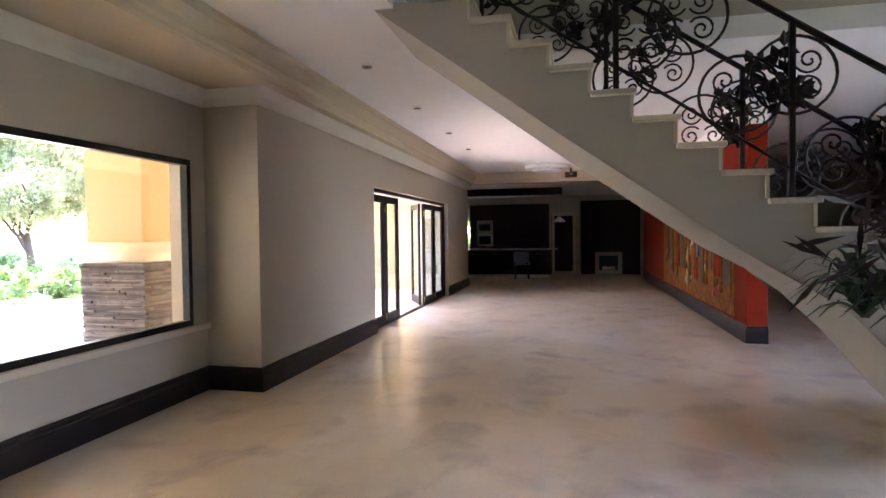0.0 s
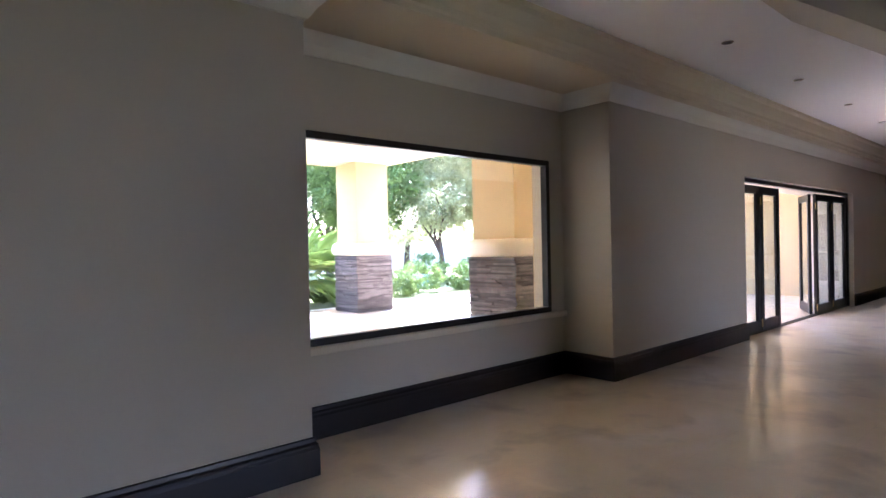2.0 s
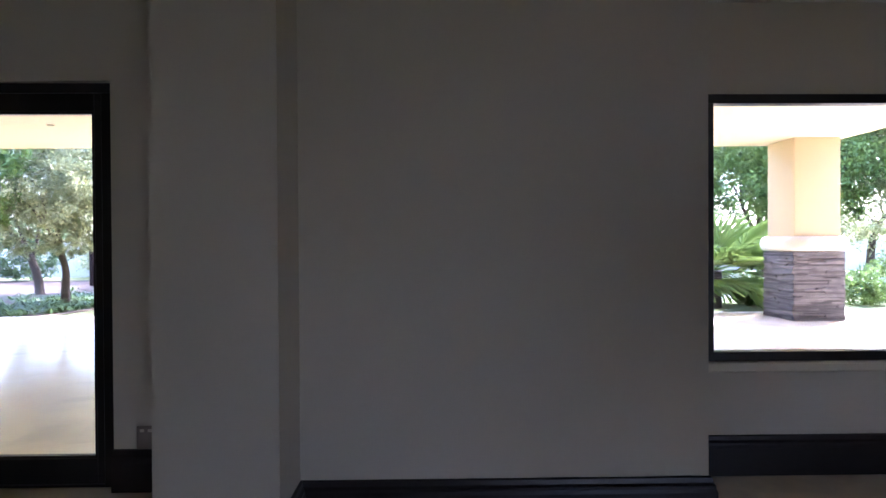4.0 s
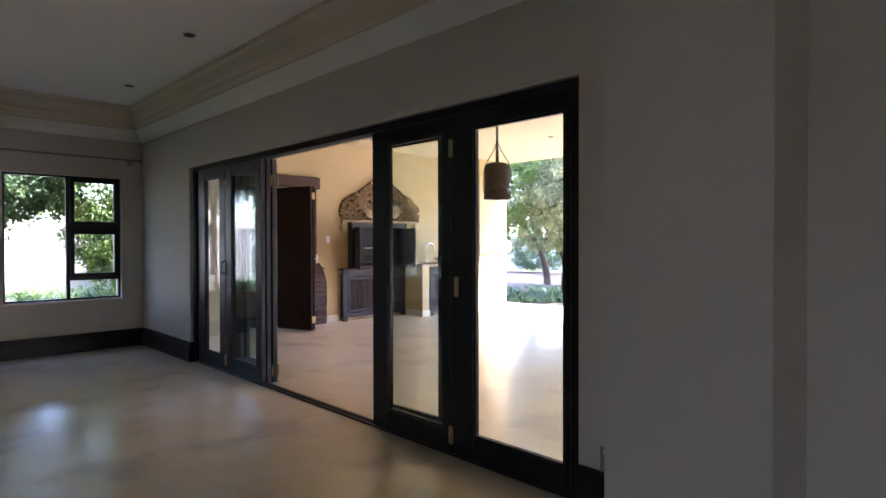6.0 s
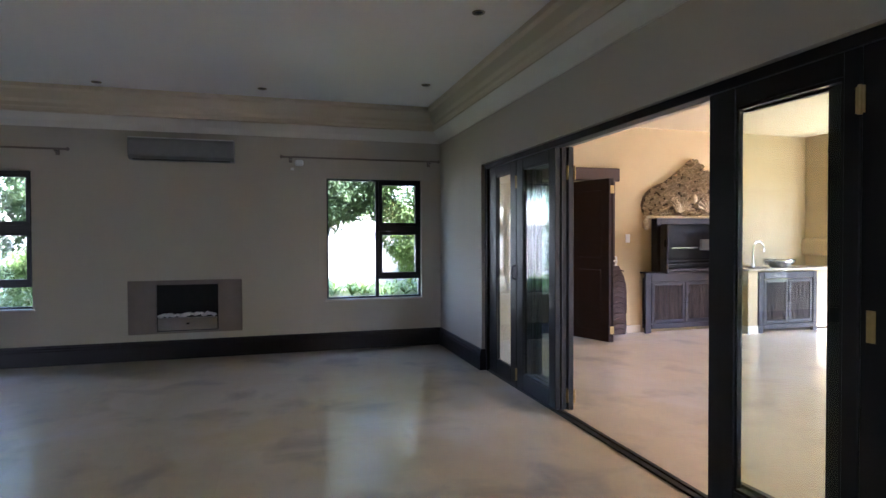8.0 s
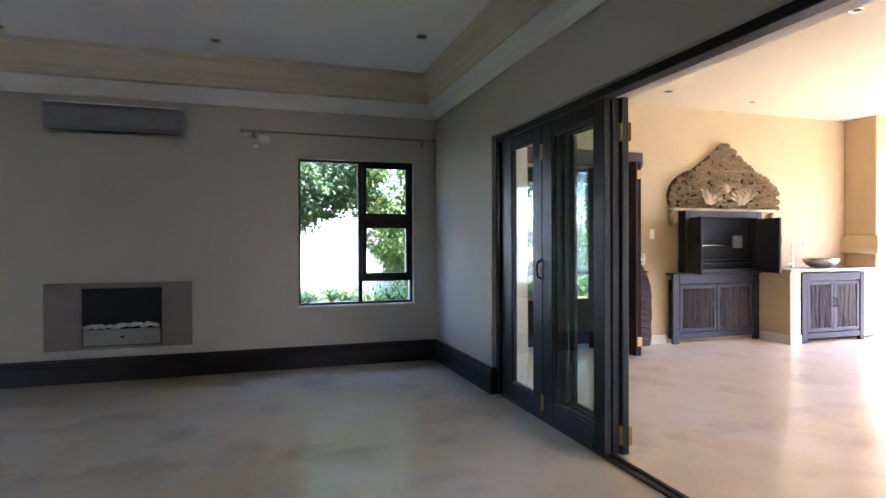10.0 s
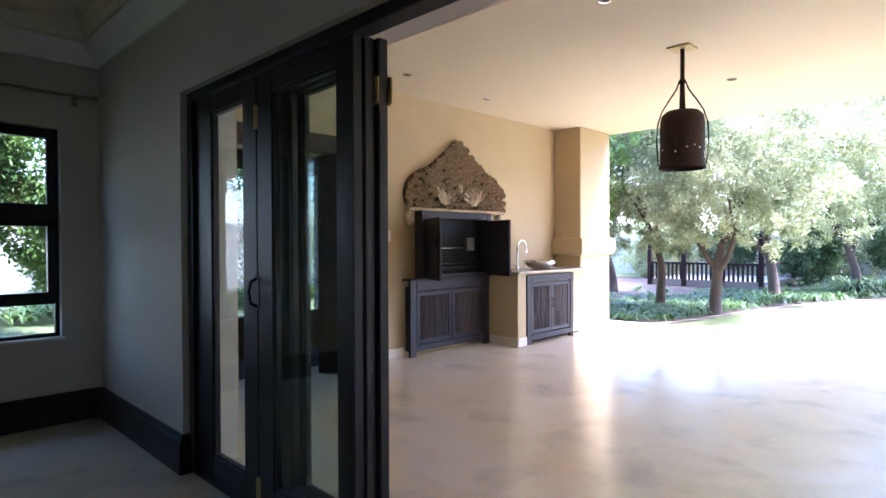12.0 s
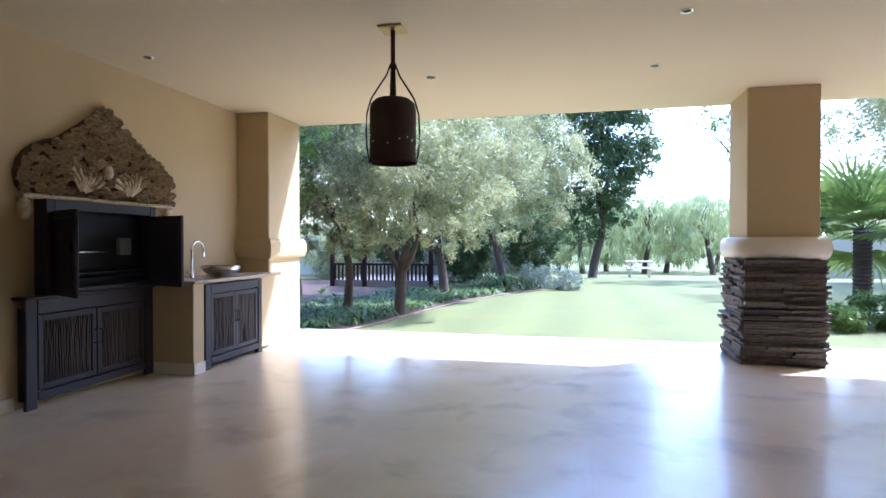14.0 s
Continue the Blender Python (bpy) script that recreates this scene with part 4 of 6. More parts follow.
# ---- lounge west wall: fireplace, heater bar, air conditioner, rods ----
fp = thing("gas_fireplace", WX, 0.54, 0.275, "flush gas fireplace with taupe stone surround and tray of pale pebbles", "fireplace")
part("surround", boxes(((0, -0.60, 0.02), (0.025, -0.31, 0.62)), ((0, 0.34, 0.02), (0.025, 0.60, 0.62)), ((0, -0.31, 0.57), (0.025, 0.34, 0.62)), ((0, -0.31, 0.02), (0.025, 0.34, 0.04)), bevel=0.003), M_SURR, fp)
part("firebox", boxes(((0.002, -0.31, 0.04), (0.006, 0.34, 0.57))), M_BLACK, fp)
part("tray", boxes(((0.007, -0.30, 0.05), (0.035, 0.33, 0.20)), bevel=0.006), M_STEEL, fp, "brushed steel burner tray")
part("badge", boxes(((0.036, 0.0, 0.12), (0.039, 0.03, 0.135))), M_BLACK, fp)
rn = random.Random(2)
for k in range(26):
    bm = bmesh.new()
    bmesh.ops.create_icosphere(bm, subdivisions=1, radius=rn.uniform(0.018, 0.032))
    bmesh.ops.transform(bm, matrix=Matrix.Translation((rn.uniform(0.015, 0.03), -0.27 + k * 0.0225, 0.215 + rn.uniform(0, 0.025))) @ Matrix.Diagonal((0.6, 1.2, 0.75, 1)), verts=bm.verts)
    part("pebble", bm, M_PEBBLE, fp, "pale rounded pebble", smooth=True)
ac = thing("air_conditioner", WX, 0.535, 2.24, "wide grey wall-mounted air conditioner under the cornice", "air conditioner")
bm = bmesh.new()
poly = [(0, 0), (0.13, 0.0), (0.19, 0.035), (0.20, 0.19), (0.17, 0.24), (0, 0.24)]
va = [bm.verts.new((x, -0.54, z)) for x, z in poly]
vb = [bm.verts.new((x, 0.54, z)) for x, z in poly]
bm.faces.new(va[::-1])
bm.faces.new(vb)
for i in range(6):
    bm.faces.new((va[i], va[(i + 1) % 6], vb[(i + 1) % 6], vb[i]))
bmesh.ops.recalc_face_normals(bm, faces=bm.faces)
part("housing", bm, M_GREYPL, ac)
part("front_panel", boxes(((0.198, -0.525, 0.045), (0.208, 0.525, 0.185)), bevel=0.004), M_GREYPL, ac)
part("louvre", boxes(((0.10, -0.50, -0.006), (0.17, 0.50, 0.0)), bevel=0.002), M_BLACK, ac)
part("trim_line", boxes(((0.176, -0.535, 0.226), (0.196, 0.535, 0.236))), M_WHITE, ac)
for y0, y1 in ((1.60, 3.50), (-3.0, -0.62)):
    rod = thing("curtain_rod", WX, y0, 2.33, "slim taupe curtain rod on wall brackets above the window", "curtain rod")
    bm = bmesh.new()
    tube(bm, [(0.07, 0, 0), (0.07, y1 - y0, 0)], 0.011, 8)
    part("rod", bm, M_SURR, rod)
    for y in (0.10, y1 - y0 - 0.10):
        part("bracket", boxes(((0, y - 0.01, -0.03), (0.085, y + 0.01, -0.008)), ((0, y - 0.02, -0.06), (0.008, y + 0.02, 0.02)), bevel=0.003), M_SURR, rod)
    for y in (-0.02, y1 - y0):
        part("finial", boxes(((0.05, y, -0.02), (0.09, y + 0.03, 0.02)), bevel=0.009), M_SURR, rod)
sen = thing("motion_detector", WX, 1.80, 2.25, "small white corner sensor on the lounge wall", "sensor")
part("housing", boxes(((0, -0.05, -0.02), (0.05, 0.05, 0.05)), bevel=0.015), M_WHITE, sen)
part("wire_clip", boxes(((0, -0.10, -0.07), (0.012, -0.06, -0.04)), bevel=0.004), M_WHITE, sen)
so = thing("wall_socket", -1.76, F2, 0.26, "taupe double wall socket beside the folding doors", "wall socket")
part("plate", boxes(((-0.05, -0.009, -0.045), (0.05, 0, 0.075)), bevel=0.003), M_SURR, so)
part("rocker", boxes(((-0.03, -0.012, 0.045), (-0.01, -0.009, 0.06)), ((0.01, -0.012, 0.045), (0.03, -0.009, 0.06))), M_CAP, so)
sw = thing("light_switch", WX, 6.33, 1.35, "white double light switch on the ochre patio wall", "light switch")
part("plate", boxes(((0, -0.035, -0.06), (0.008, 0.035, 0.06)), bevel=0.003), M_WHITE, sw)
part("rocker", boxes(((0.008, -0.015, 0.0), (0.011, 0.015, 0.035)), ((0.008, -0.015, -0.04), (0.011, 0.015, -0.005))), M_WHITE, sw)


# ---- patio: barbecue cabinet, carving, sink counter ----
def stick_door(parent, y0, y1, z0, z1, x, seed, handle_y):
    """A framed cabinet door filled with upright twigs, facing +x."""
    rnd = random.Random(seed)
    d = new("door")
    d.parent = parent
    w = 0.045
    part("door_frame", boxes(((x, y0, z0), (x + 0.022, y0 + w, z1)), ((x, y1 - w, z0), (x + 0.022, y1, z1)), ((x, y0 + w, z0), (x + 0.022, y1 - w, z0 + w)), ((x, y0 + w, z1 - w), (x + 0.022, y1 - w, z1)), bevel=0.003), M_CAB, d)
    part("back_board", boxes(((x - 0.006, y0 + 0.01, z0 + 0.01), (x + 0.002, y1 - 0.01, z1 - 0.01))), M_BLACK, d)
    y = y0 + w + 0.006
    while y < y1 - w - 0.006:
        bm = bmesh.new()
        pts = [(x + 0.010 + rnd.uniform(-0.003, 0.003), y + rnd.uniform(-0.006, 0.006), z) for z in np.linspace(z0 + w - 0.004, z1 - w + 0.004, 5)]
        tube(bm, pts, rnd.uniform(0.0065, 0.0095), 5)
        part("twig", bm, M_STICK, d)
        y += 0.0165
    bm = bmesh.new()
    zm = (z0 + z1) / 2 + 0.05
    tube(bm, [(x + 0.022, handle_y, zm - 0.06), (x + 0.05, handle_y, zm - 0.05), (x + 0.05, handle_y, zm + 0.05), (x + 0.022, handle_y, zm + 0.06)], 0.006, 6)
    part("handle", bm, M_BLACK, d)
    return d


low = thing("barbecue_base_cabinet", WX, 7.215, 0, "charcoal wooden base cabinet with two twig-filled doors under the barbecue", "cabinet", "patio cabinets")
part("carcass", boxes(((0.002, -0.64, 0.06), (0.09, 0.64, 0.78)), bevel=0.003), M_CAB, low)
part("surround_frame", boxes(((0.09, -0.675, 0), (0.125, -0.575, 0.85)), ((0.09, 0.575, 0), (0.125, 0.675, 0.85)), ((0.09, -0.575, 0.73), (0.125, 0.575, 0.85)), ((0.09, -0.575, 0.06), (0.125, 0.575, 0.13)), bevel=0.006), M_CAB, low)
part("shelf_top", boxes(((0.002, -0.69, 0.851), (0.15, 0.69, 0.871)), bevel=0.005), M_CAB, low)
stick_door(low, -0.565, -0.005, 0.14, 0.72, 0.095, 11, -0.03)
stick_door(low, 0.005, 0.565, 0.14, 0.72, 0.095, 12, 0.03)
bq = thing("built_in_barbecue", WX, 7.325, 0.873, "black steel built-in barbecue with its two doors standing open", "barbecue")
part("frame", boxes(((0.002, -0.605, 0.0), (0.13, -0.53, 0.765)), ((0.002, 0.53, 0.0), (0.13, 0.605, 0.765)), ((0.002, -0.53, 0.68), (0.13, 0.53, 0.765)), ((0.002, -0.53, 0), (0.13, 0.53, 0.04)), bevel=0.005), M_CAB, bq)
part("firebox", boxes(((0.003, -0.53, 0.04), (0.008, 0.53, 0.68))), M_BLACK, bq)
part("cooking_grid", boxes(*[((0.01, -0.51, z), (0.12, 0.51, z + 0.012)) for z in (0.10, 0.145)], *[((0.012, -0.50 + k * 0.05, 0.10), (0.018, -0.495 + k * 0.05, 0.15)) for k in range(20)]), M_BLACK, bq)
part("grid_bar", boxes(((0.10, -0.34, 0.33), (0.112, 0.1, 0.342))), M_STEEL, bq, "bright steel grid bar")
part("side_chamber", boxes(((0.009, 0.22, 0.30), (0.06, 0.36, 0.46)), bevel=0.006), M_GREYPL, bq)
for side_, y, a in (("L", -0.53, -28), ("R", 0.52, -18)):
    d = new("door")
    d.parent = bq
    d.matrix_basis = pose(0.13, y, 0.0, 0, 0, a)
    L_ = 0.51
    part("door_panel", boxes(((0, -0.014, 0.0), (L_, 0.014, 0.67)), bevel=0.004), M_CAB, d)
    s = 1 if side_ == "L" else -1
    part("inner_panel", boxes(((0.05, -0.02, 0.06), (L_ - 0.05, 0.02, 0.61)), bevel=0.006), M_CAB, d)
    part("handle", boxes(((L_ - 0.05, -0.04 if s > 0 else 0.014, 0.36), (L_ - 0.035, -0.014 if s > 0 else 0.04, 0.46)), bevel=0.004), M_BLACK, d)

cv = thing("carved_pediment", WX, 7.41, 1.655, "weathered carved wooden pediment of leaves and shells above the barbecue", "wall carving")
half = [(0.0, 0.86), (0.06, 0.84), (0.14, 0.76), (0.22, 0.70), (0.30, 0.64), (0.40, 0.56), (0.50, 0.50), (0.60, 0.47), (0.70, 0.42), (0.78, 0.36), (0.84, 0.28), (0.87, 0.18), (0.85, 0.08), (0.80, 0.03)]
outline = [(-y, z) for y, z in half[::-1]] + half[1:]
bm = bmesh.new()
for x, rev in ((0.002, False), (0.022, True)):
    vs = [bm.verts.new((x, y, z)) for y, z in outline]
    bm.faces.new(vs if rev else vs[::-1])
vs = list(bm.verts)
n = len(outline)
for i in range(n):
    bm.faces.new((vs[i], vs[(i + 1) % n], vs[n + (i + 1) % n], vs[n + i]))
bmesh.ops.triangulate(bm, faces=[f for f in bm.faces if len(f.verts) > 4])
# board coloured dark so the gaps between the leaves read as shade
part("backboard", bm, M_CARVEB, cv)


def top_at(y):
    ya = abs(y)
    for (a, za), (b, zb) in zip(half, half[1:]):
        if a <= ya <= b:
            return za + (zb - za) * (ya - a) / (b - a + 1e-9)
    return 0.1


def petal(bm, c, ang, length, width, lift):
    """A raised curled leaf lying on the board."""
    d, s = Vector((0, math.cos(ang), math.sin(ang))), Vector((0, -math.sin(ang), math.cos(ang)))
    c = Vector(c)
    pts = [c, c + d * length * 0.45 + s * width + Vector((lift * 0.5, 0, 0)), c + d * length + Vector((lift * 0.35, 0, 0)), c + d * length * 0.45 - s * width + Vector((lift * 0.5, 0, 0)), c + d * length * 0.55 + Vector((lift, 0, 0))]
    v = [bm.verts.new(p) for p in pts]
    for a, b in ((0, 1), (1, 2), (2, 3), (3, 0)):
        bm.faces.new((v[a], v[4], v[b]))


def rosette(rnd, big):
    bm = bmesh.new()
    k0 = rnd.uniform(0, 6)
    eye = bm.verts.new((0.062, 0, 0))
    ring = []
    for k in range(12):
        a, q = k0 + k * 0.5236, big * (rnd.uniform(0.85, 1.15) if k % 2 else 0.62)
        ring.append((bm.verts.new((0.058 if k % 2 else 0.010, 0.42 * q * math.cos(a), 0.42 * q * math.sin(a))), bm.verts.new((0.030 if k % 2 else -0.004, q * math.cos(a), q * math.sin(a))), bm.verts.new((-0.01, 0.9 * q * math.cos(a), 0.9 * q * math.sin(a)))))
    for k in range(12):
        p, q = ring[k], ring[(k + 1) % 12]
        bm.faces.new((eye, p[0], q[0]))
        bm.faces.new((p[0], p[1], q[1], q[0]))
        bm.faces.new((p[1], p[2], q[2], q[1]))
    bmesh.ops.recalc_face_normals(bm, faces=bm.faces)
    return bm


rn = random.Random(21)
kinds = []
for k in range(6):
    o = part("rosette", rosette(rn, 0.039 + 0.0035 * k), M_CARVE, cv)
    o.location = (0.045, -0.25 + 0.1 * k, 0.75 - abs(-0.25 + 0.1 * k) * 0.9)
    kinds.append(o)
spots = []
for _ in range(4000):
    y = rn.uniform(-0.85, 0.85)
    z = rn.uniform(0.04, top_at(y) - 0.02)
    if (0.18 < abs(y) < 0.38 and z < 0.24) or abs(y) < 0.05 and 0.20 < z < 0.34:
        continue
    if all((y - a) ** 2 + (z - b) ** 2 > 0.062 ** 2 for a, b in spots):
        spots.append((y, z))
for y, z in spots[:235]:
    o = kinds[rn.randrange(6)].copy()
    scene.collection.objects.link(o)
    o.parent = cv
    o.matrix_basis = pose(0.045, y, z, rn.uniform(0, 360), rn.uniform(-15, 15), rn.uniform(-15, 15))
for sgn in (-1, 1):
    for k in range(8):
        bm = bmesh.new()
        a = math.pi / 2 + sgn * (-0.75 + k * 0.26)
        c = Vector((0.05, sgn * 0.27, 0.05))
        d = Vector((0, math.cos(a), math.sin(a)))
        tube(bm, [c + d * 0.03, c + d * 0.14 + Vector((0.035, 0, 0)), c + d * 0.25 + Vector((0.012, 0, 0))], 0.010, 6, 0.020)
        part("shell_rib", bm, M_CARVE, cv, "carved shell rib", smooth=True)
bm = bmesh.new()
bmesh.ops.create_icosphere(bm, subdivisions=2, radius=1, matrix=Matrix.Translation((0.06, 0, 0.27)) @ Matrix.Diagonal((0.045, 0.045, 0.07, 1)))
part("central_boss", bm, M_CARVE, cv, smooth=True)
part("base_moulding", boxes(((0.002, -0.84, -0.02), (0.085, 0.84, 0.018)), bevel=0.01), M_CARVE, cv)
for sgn in (-1, 1):
    bm = bmesh.new()
    bmesh.ops.create_icosphere(bm, subdivisions=2, radius=1, matrix=Matrix.Translation((0.04, sgn * 0.80, -0.10)) @ Matrix.Diagonal((0.04, 0.06, 0.09, 1)))
    part("drop_finial", bm, M_CARVE, cv, smooth=True)

ctr = thing("sink_counter", WX, 8.54, 0, "ochre plastered counter with a charcoal two-door twig cabinet", "counter", "patio cabinets")
part("side_wall", boxes(((0.002, -0.65, 0), (0.575, -0.48, 0.885)), bevel=0.006), M_YEL, ctr)
part("carcass", boxes(((0.002, -0.478, 0.04), (0.53, 1.003, 0.885))), M_YEL, ctr)
part("side_skirting", boxes(((0.14, -0.665, 0), (0.59, -0.651, 0.11)), ((0.577, -0.665, 0), (0.59, -0.48, 0.11)), bevel=0.003), M_CAP, ctr, "cream stone skirting")
part("surround_frame", boxes(((0.53, -0.47, 0), (0.585, -0.38, 0.865)), ((0.53, 0.515, 0), (0.585, 0.59, 0.865)), ((0.53, -0.38, 0.77), (0.585, 0.515, 0.865)), ((0.53, -0.38, 0.05), (0.585, 0.515, 0.12)), bevel=0.005), M_CAB, ctr)
stick_door(ctr, -0.372, 0.063, 0.13, 0.76, 0.555, 13, 0.05)
stick_door(ctr, 0.067, 0.507, 0.13, 0.76, 0.555, 14, 0.09)
top = thing("counter_top", WX, 8.54, 0.887, "thin beige stone top on the patio counter", "countertop")
part("slab", boxes(((0.002, -0.67, 0), (0.61, 1.003, 0.03)), bevel=0.005), M_TOP, top)
bas = thing("basin", WX + 0.36, 8.66, 0.918, "round hammered steel vessel basin on the beige stone counter", "basin")
bm = bmesh.new()
lathe(bm, [(0.0, 0.0), (0.09, 0.0), (0.16, 0.035), (0.205, 0.08), (0.215, 0.115), (0.208, 0.116), (0.196, 0.08), (0.15, 0.04), (0.08, 0.012), (0.0, 0.010)], 32)
part("bowl", bm, M_STEEL, bas, smooth=True)
bm = bmesh.new()
lathe(bm, [(0.0, 0.014), (0.022, 0.014), (0.025, 0.011)], 16)
part("drain", bm, M_CHROME, bas)
tp = thing("tap", WX + 0.30, 8.24, 0.918, "tall chrome swan-neck tap beside the steel basin", "tap")
bm = bmesh.new()
pts = [(0, 0, 0), (0, 0, 0.28)] + [(0, 0.10 - 0.10 * math.cos(a), 0.28 + 0.10 * math.sin(a)) for a in np.linspace(0.2, 3.1, 12)] + [(0, 0.20, 0.22)]
tube(bm, pts, 0.012, 10)
part("spout", bm, M_CHROME, tp, smooth=True)
bm = bmesh.new()
lathe(bm, [(0.0, 0.0), (0.032, 0.0), (0.030, 0.012), (0.022, 0.02), (0.020, 0.07), (0.0, 0.075)], 16)
part("base", bm, M_CHROME, tp, smooth=True)
bm = bmesh.new()
tube(bm, [(0.0, -0.02, 0.05), (0.0, -0.07, 0.065)], 0.008, 8)
part("lever", bm, M_CHROME, tp)

# ---- lantern ----
lan = thing("hanging_lantern", -5.51, 7.23, 1.90, "rusted pierced iron drum lantern hanging from the patio ceiling", "lantern")
bm = bmesh.new()
lathe(bm, [(0.182, 0.0), (0.186, 0.02), (0.178, 0.04), (0.178, 0.40), (0.168, 0.45), (0.13, 0.485), (0.06, 0.50), (0.0, 0.505)], 32)
part("drum", bm, M_RUST, lan, smooth=True)
bm = bmesh.new()
lathe(bm, [(0.175, 0.0), (0.186, -0.004), (0.192, 0.009), (0.186, 0.022)], 32)
part("rim", bm, M_RUST, lan)
bm = bmesh.new()
lathe(bm, [(0.0, 0.09), (0.172, 0.09)], 32)
part("diffuser", bm, M_RUST, lan, "dusty brown diffuser")
bm = bmesh.new()
tube(bm, [(0, 0, 0.50), (0, 0, 1.02)], 0.018, 10)
tube(bm, [(0, 0, 0.50), (0, 0, 0.72)], 0.026, 10, 0.019)
lathe(bm, [(0.022, 0.72), (0.03, 0.73), (0.03, 0.75), (0.022, 0.76)], 14)
part("stem", bm, M_RUST, lan)
for a0 in (0.35, 0.35 + math.pi):
    bm = bmesh.new()
    pr = [(0.025, 0.74), (0.05, 0.67), (0.11, 0.58), (0.165, 0.49), (0.198, 0.38), (0.205, 0.24), (0.196, 0.10), (0.184, 0.03)]
    tube(bm, [(r * math.cos(a0), r * math.sin(a0), z) for r, z in pr], 0.007, 6)
    part("strap", bm, M_RUST, lan)
part("ceiling_plate", boxes(((-0.095, -0.095, 1.014), (0.095, 0.095, 1.028)), bevel=0.003), M_BRASS, lan, "square tarnished ceiling plate")
rn = random.Random(8)
for k in range(26):
    a, z = rn.uniform(0, 6.28), rn.uniform(0.06, 0.26)
    bm = bmesh.new()
    box(bm, (-0.004, -0.009, -0.007), (0.003, 0.009, 0.007), 0.002)
    o = part("pierced_hole", bm, M_LIGHTW, lan, "small pierced opening showing the pale inside")
    o.matrix_basis = pose(0.1785 * math.cos(a), 0.1785 * math.sin(a), z, 0, 0, math.degrees(a))
    o.scale = (1, rn.uniform(0.5, 1.3), rn.uniform(0.5, 1.2))


# ---- garden ----
def leaves(name, clumps, count, size, aspect, material, parent, seed, spread=1.0, droop=0.0, kind=""):
    """A crown of many small leaves: clumps = (x, y, z, rx, ry, rz); every clump breaks into sprays with gaps between."""
    r = np.random.default_rng(seed)
    c = np.array(clumps, float)
    wts = c[:, 3] * c[:, 4] * c[:, 5]
    nsub = max(8, count // 55)
    pick = r.choice(len(c), nsub, p=wts / wts.sum())
    d = r.normal(size=(nsub, 3))
    d /= np.linalg.norm(d, axis=1)[:, None]
    rad = r.uniform(0.35, 1.0, nsub) ** 0.45
    sub = c[pick, :3] + d * c[pick, 3:] * rad[:, None]
    subr = r.uniform(0.09, 0.25, nsub) * c[pick, 3:].mean(1) * spread
    j = r.integers(0, nsub, count)
    e = r.normal(size=(count, 3)) * 0.55
    pos = sub[j] + e * subr[j][:, None]
    ax = r.normal(size=(count, 3)) + d[j] * 0.8
    ax[:, 2] -= droop
    ax /= np.linalg.norm(ax, axis=1)[:, None]
    sd = np.cross(ax, r.normal(size=(count, 3)))
    sd /= np.linalg.norm(sd, axis=1)[:, None] + 1e-9
    ln = (size * r.uniform(0.6, 1.4, count))[:, None]
    a, b = ax * ln, sd * ln * aspect
    v = np.stack([pos - a * 0.5, pos + b * 0.5, pos + a * 0.5, pos - b * 0.5], 1).reshape(-1, 3)
    me = bpy.data.meshes.new(name)
    me.vertices.add(len(v))
    me.vertices.foreach_set("co", v.ravel())
    me.loops.add(count * 4)
    me.loops.foreach_set("vertex_index", np.arange(count * 4, dtype=np.int32))
    me.polygons.add(count)
    me.polygons.foreach_set("loop_start", np.arange(0, count * 4, 4, dtype=np.int32))
    me.update(calc_edges=True)
    me.materials.append(material)
    o = new(name, me)
    o.parent = parent
    if kind:
        tagged(o, kind=kind)
    return o


def limb(bm, p, d, length, r, depth, rnd, tips):
    pts = [Vector(p)]
    d = Vector(d).normalized()
    for k in range(5):
        d = (d + Vector((rnd.uniform(-0.16, 0.16), rnd.uniform(-0.16, 0.16), rnd.uniform(-0.02, 0.12)))).normalized()
        pts.append(pts[-1] + d * length / 5)
    tube(bm, pts, r, 9 if depth > 1 else 5, r * 0.6)
    tips.append(pts[-1])
    if depth:
        for k in range(3):
            q = pts[rnd.choice((3, 4, 5))]
            s = Vector((rnd.uniform(-1, 1), rnd.uniform(-1, 1), rnd.uniform(0.2, 0.9)))
            limb(bm, q, d + s * 0.9, length * rnd.uniform(0.55, 0.8), r * 0.52, depth - 1, rnd, tips)


def tree(x, y, label, seed, trunk_h, r, crown, count, size, aspect, leaf, name="tree", lean=(0, 0), droop=0.0, depth=2, spread=1.0, group="garden trees"):
    rnd = random.Random(seed)
    e = thing(name, x, y, -0.05 - (0.84 * min(1.0, max(0.0, (y - 24) / 21))), label, "tree", group)
    bm = bmesh.new()
    tips = []
    limb(bm, (0, 0, 0), (lean[0], lean[1], 1), trunk_h, r, depth, rnd, tips)
    part("trunk", bm, M_BARK, e, smooth=True)
    leaves("crown", crown, count, size, aspect, leaf, e, seed, spread, droop)
    return e


def ground_z(y):
    """The lawn is level up to y = 24 and then falls gently to the willows."""
    return -0.04 - 0.84 * min(1.0, max(0.0, (y - 24) / 21))


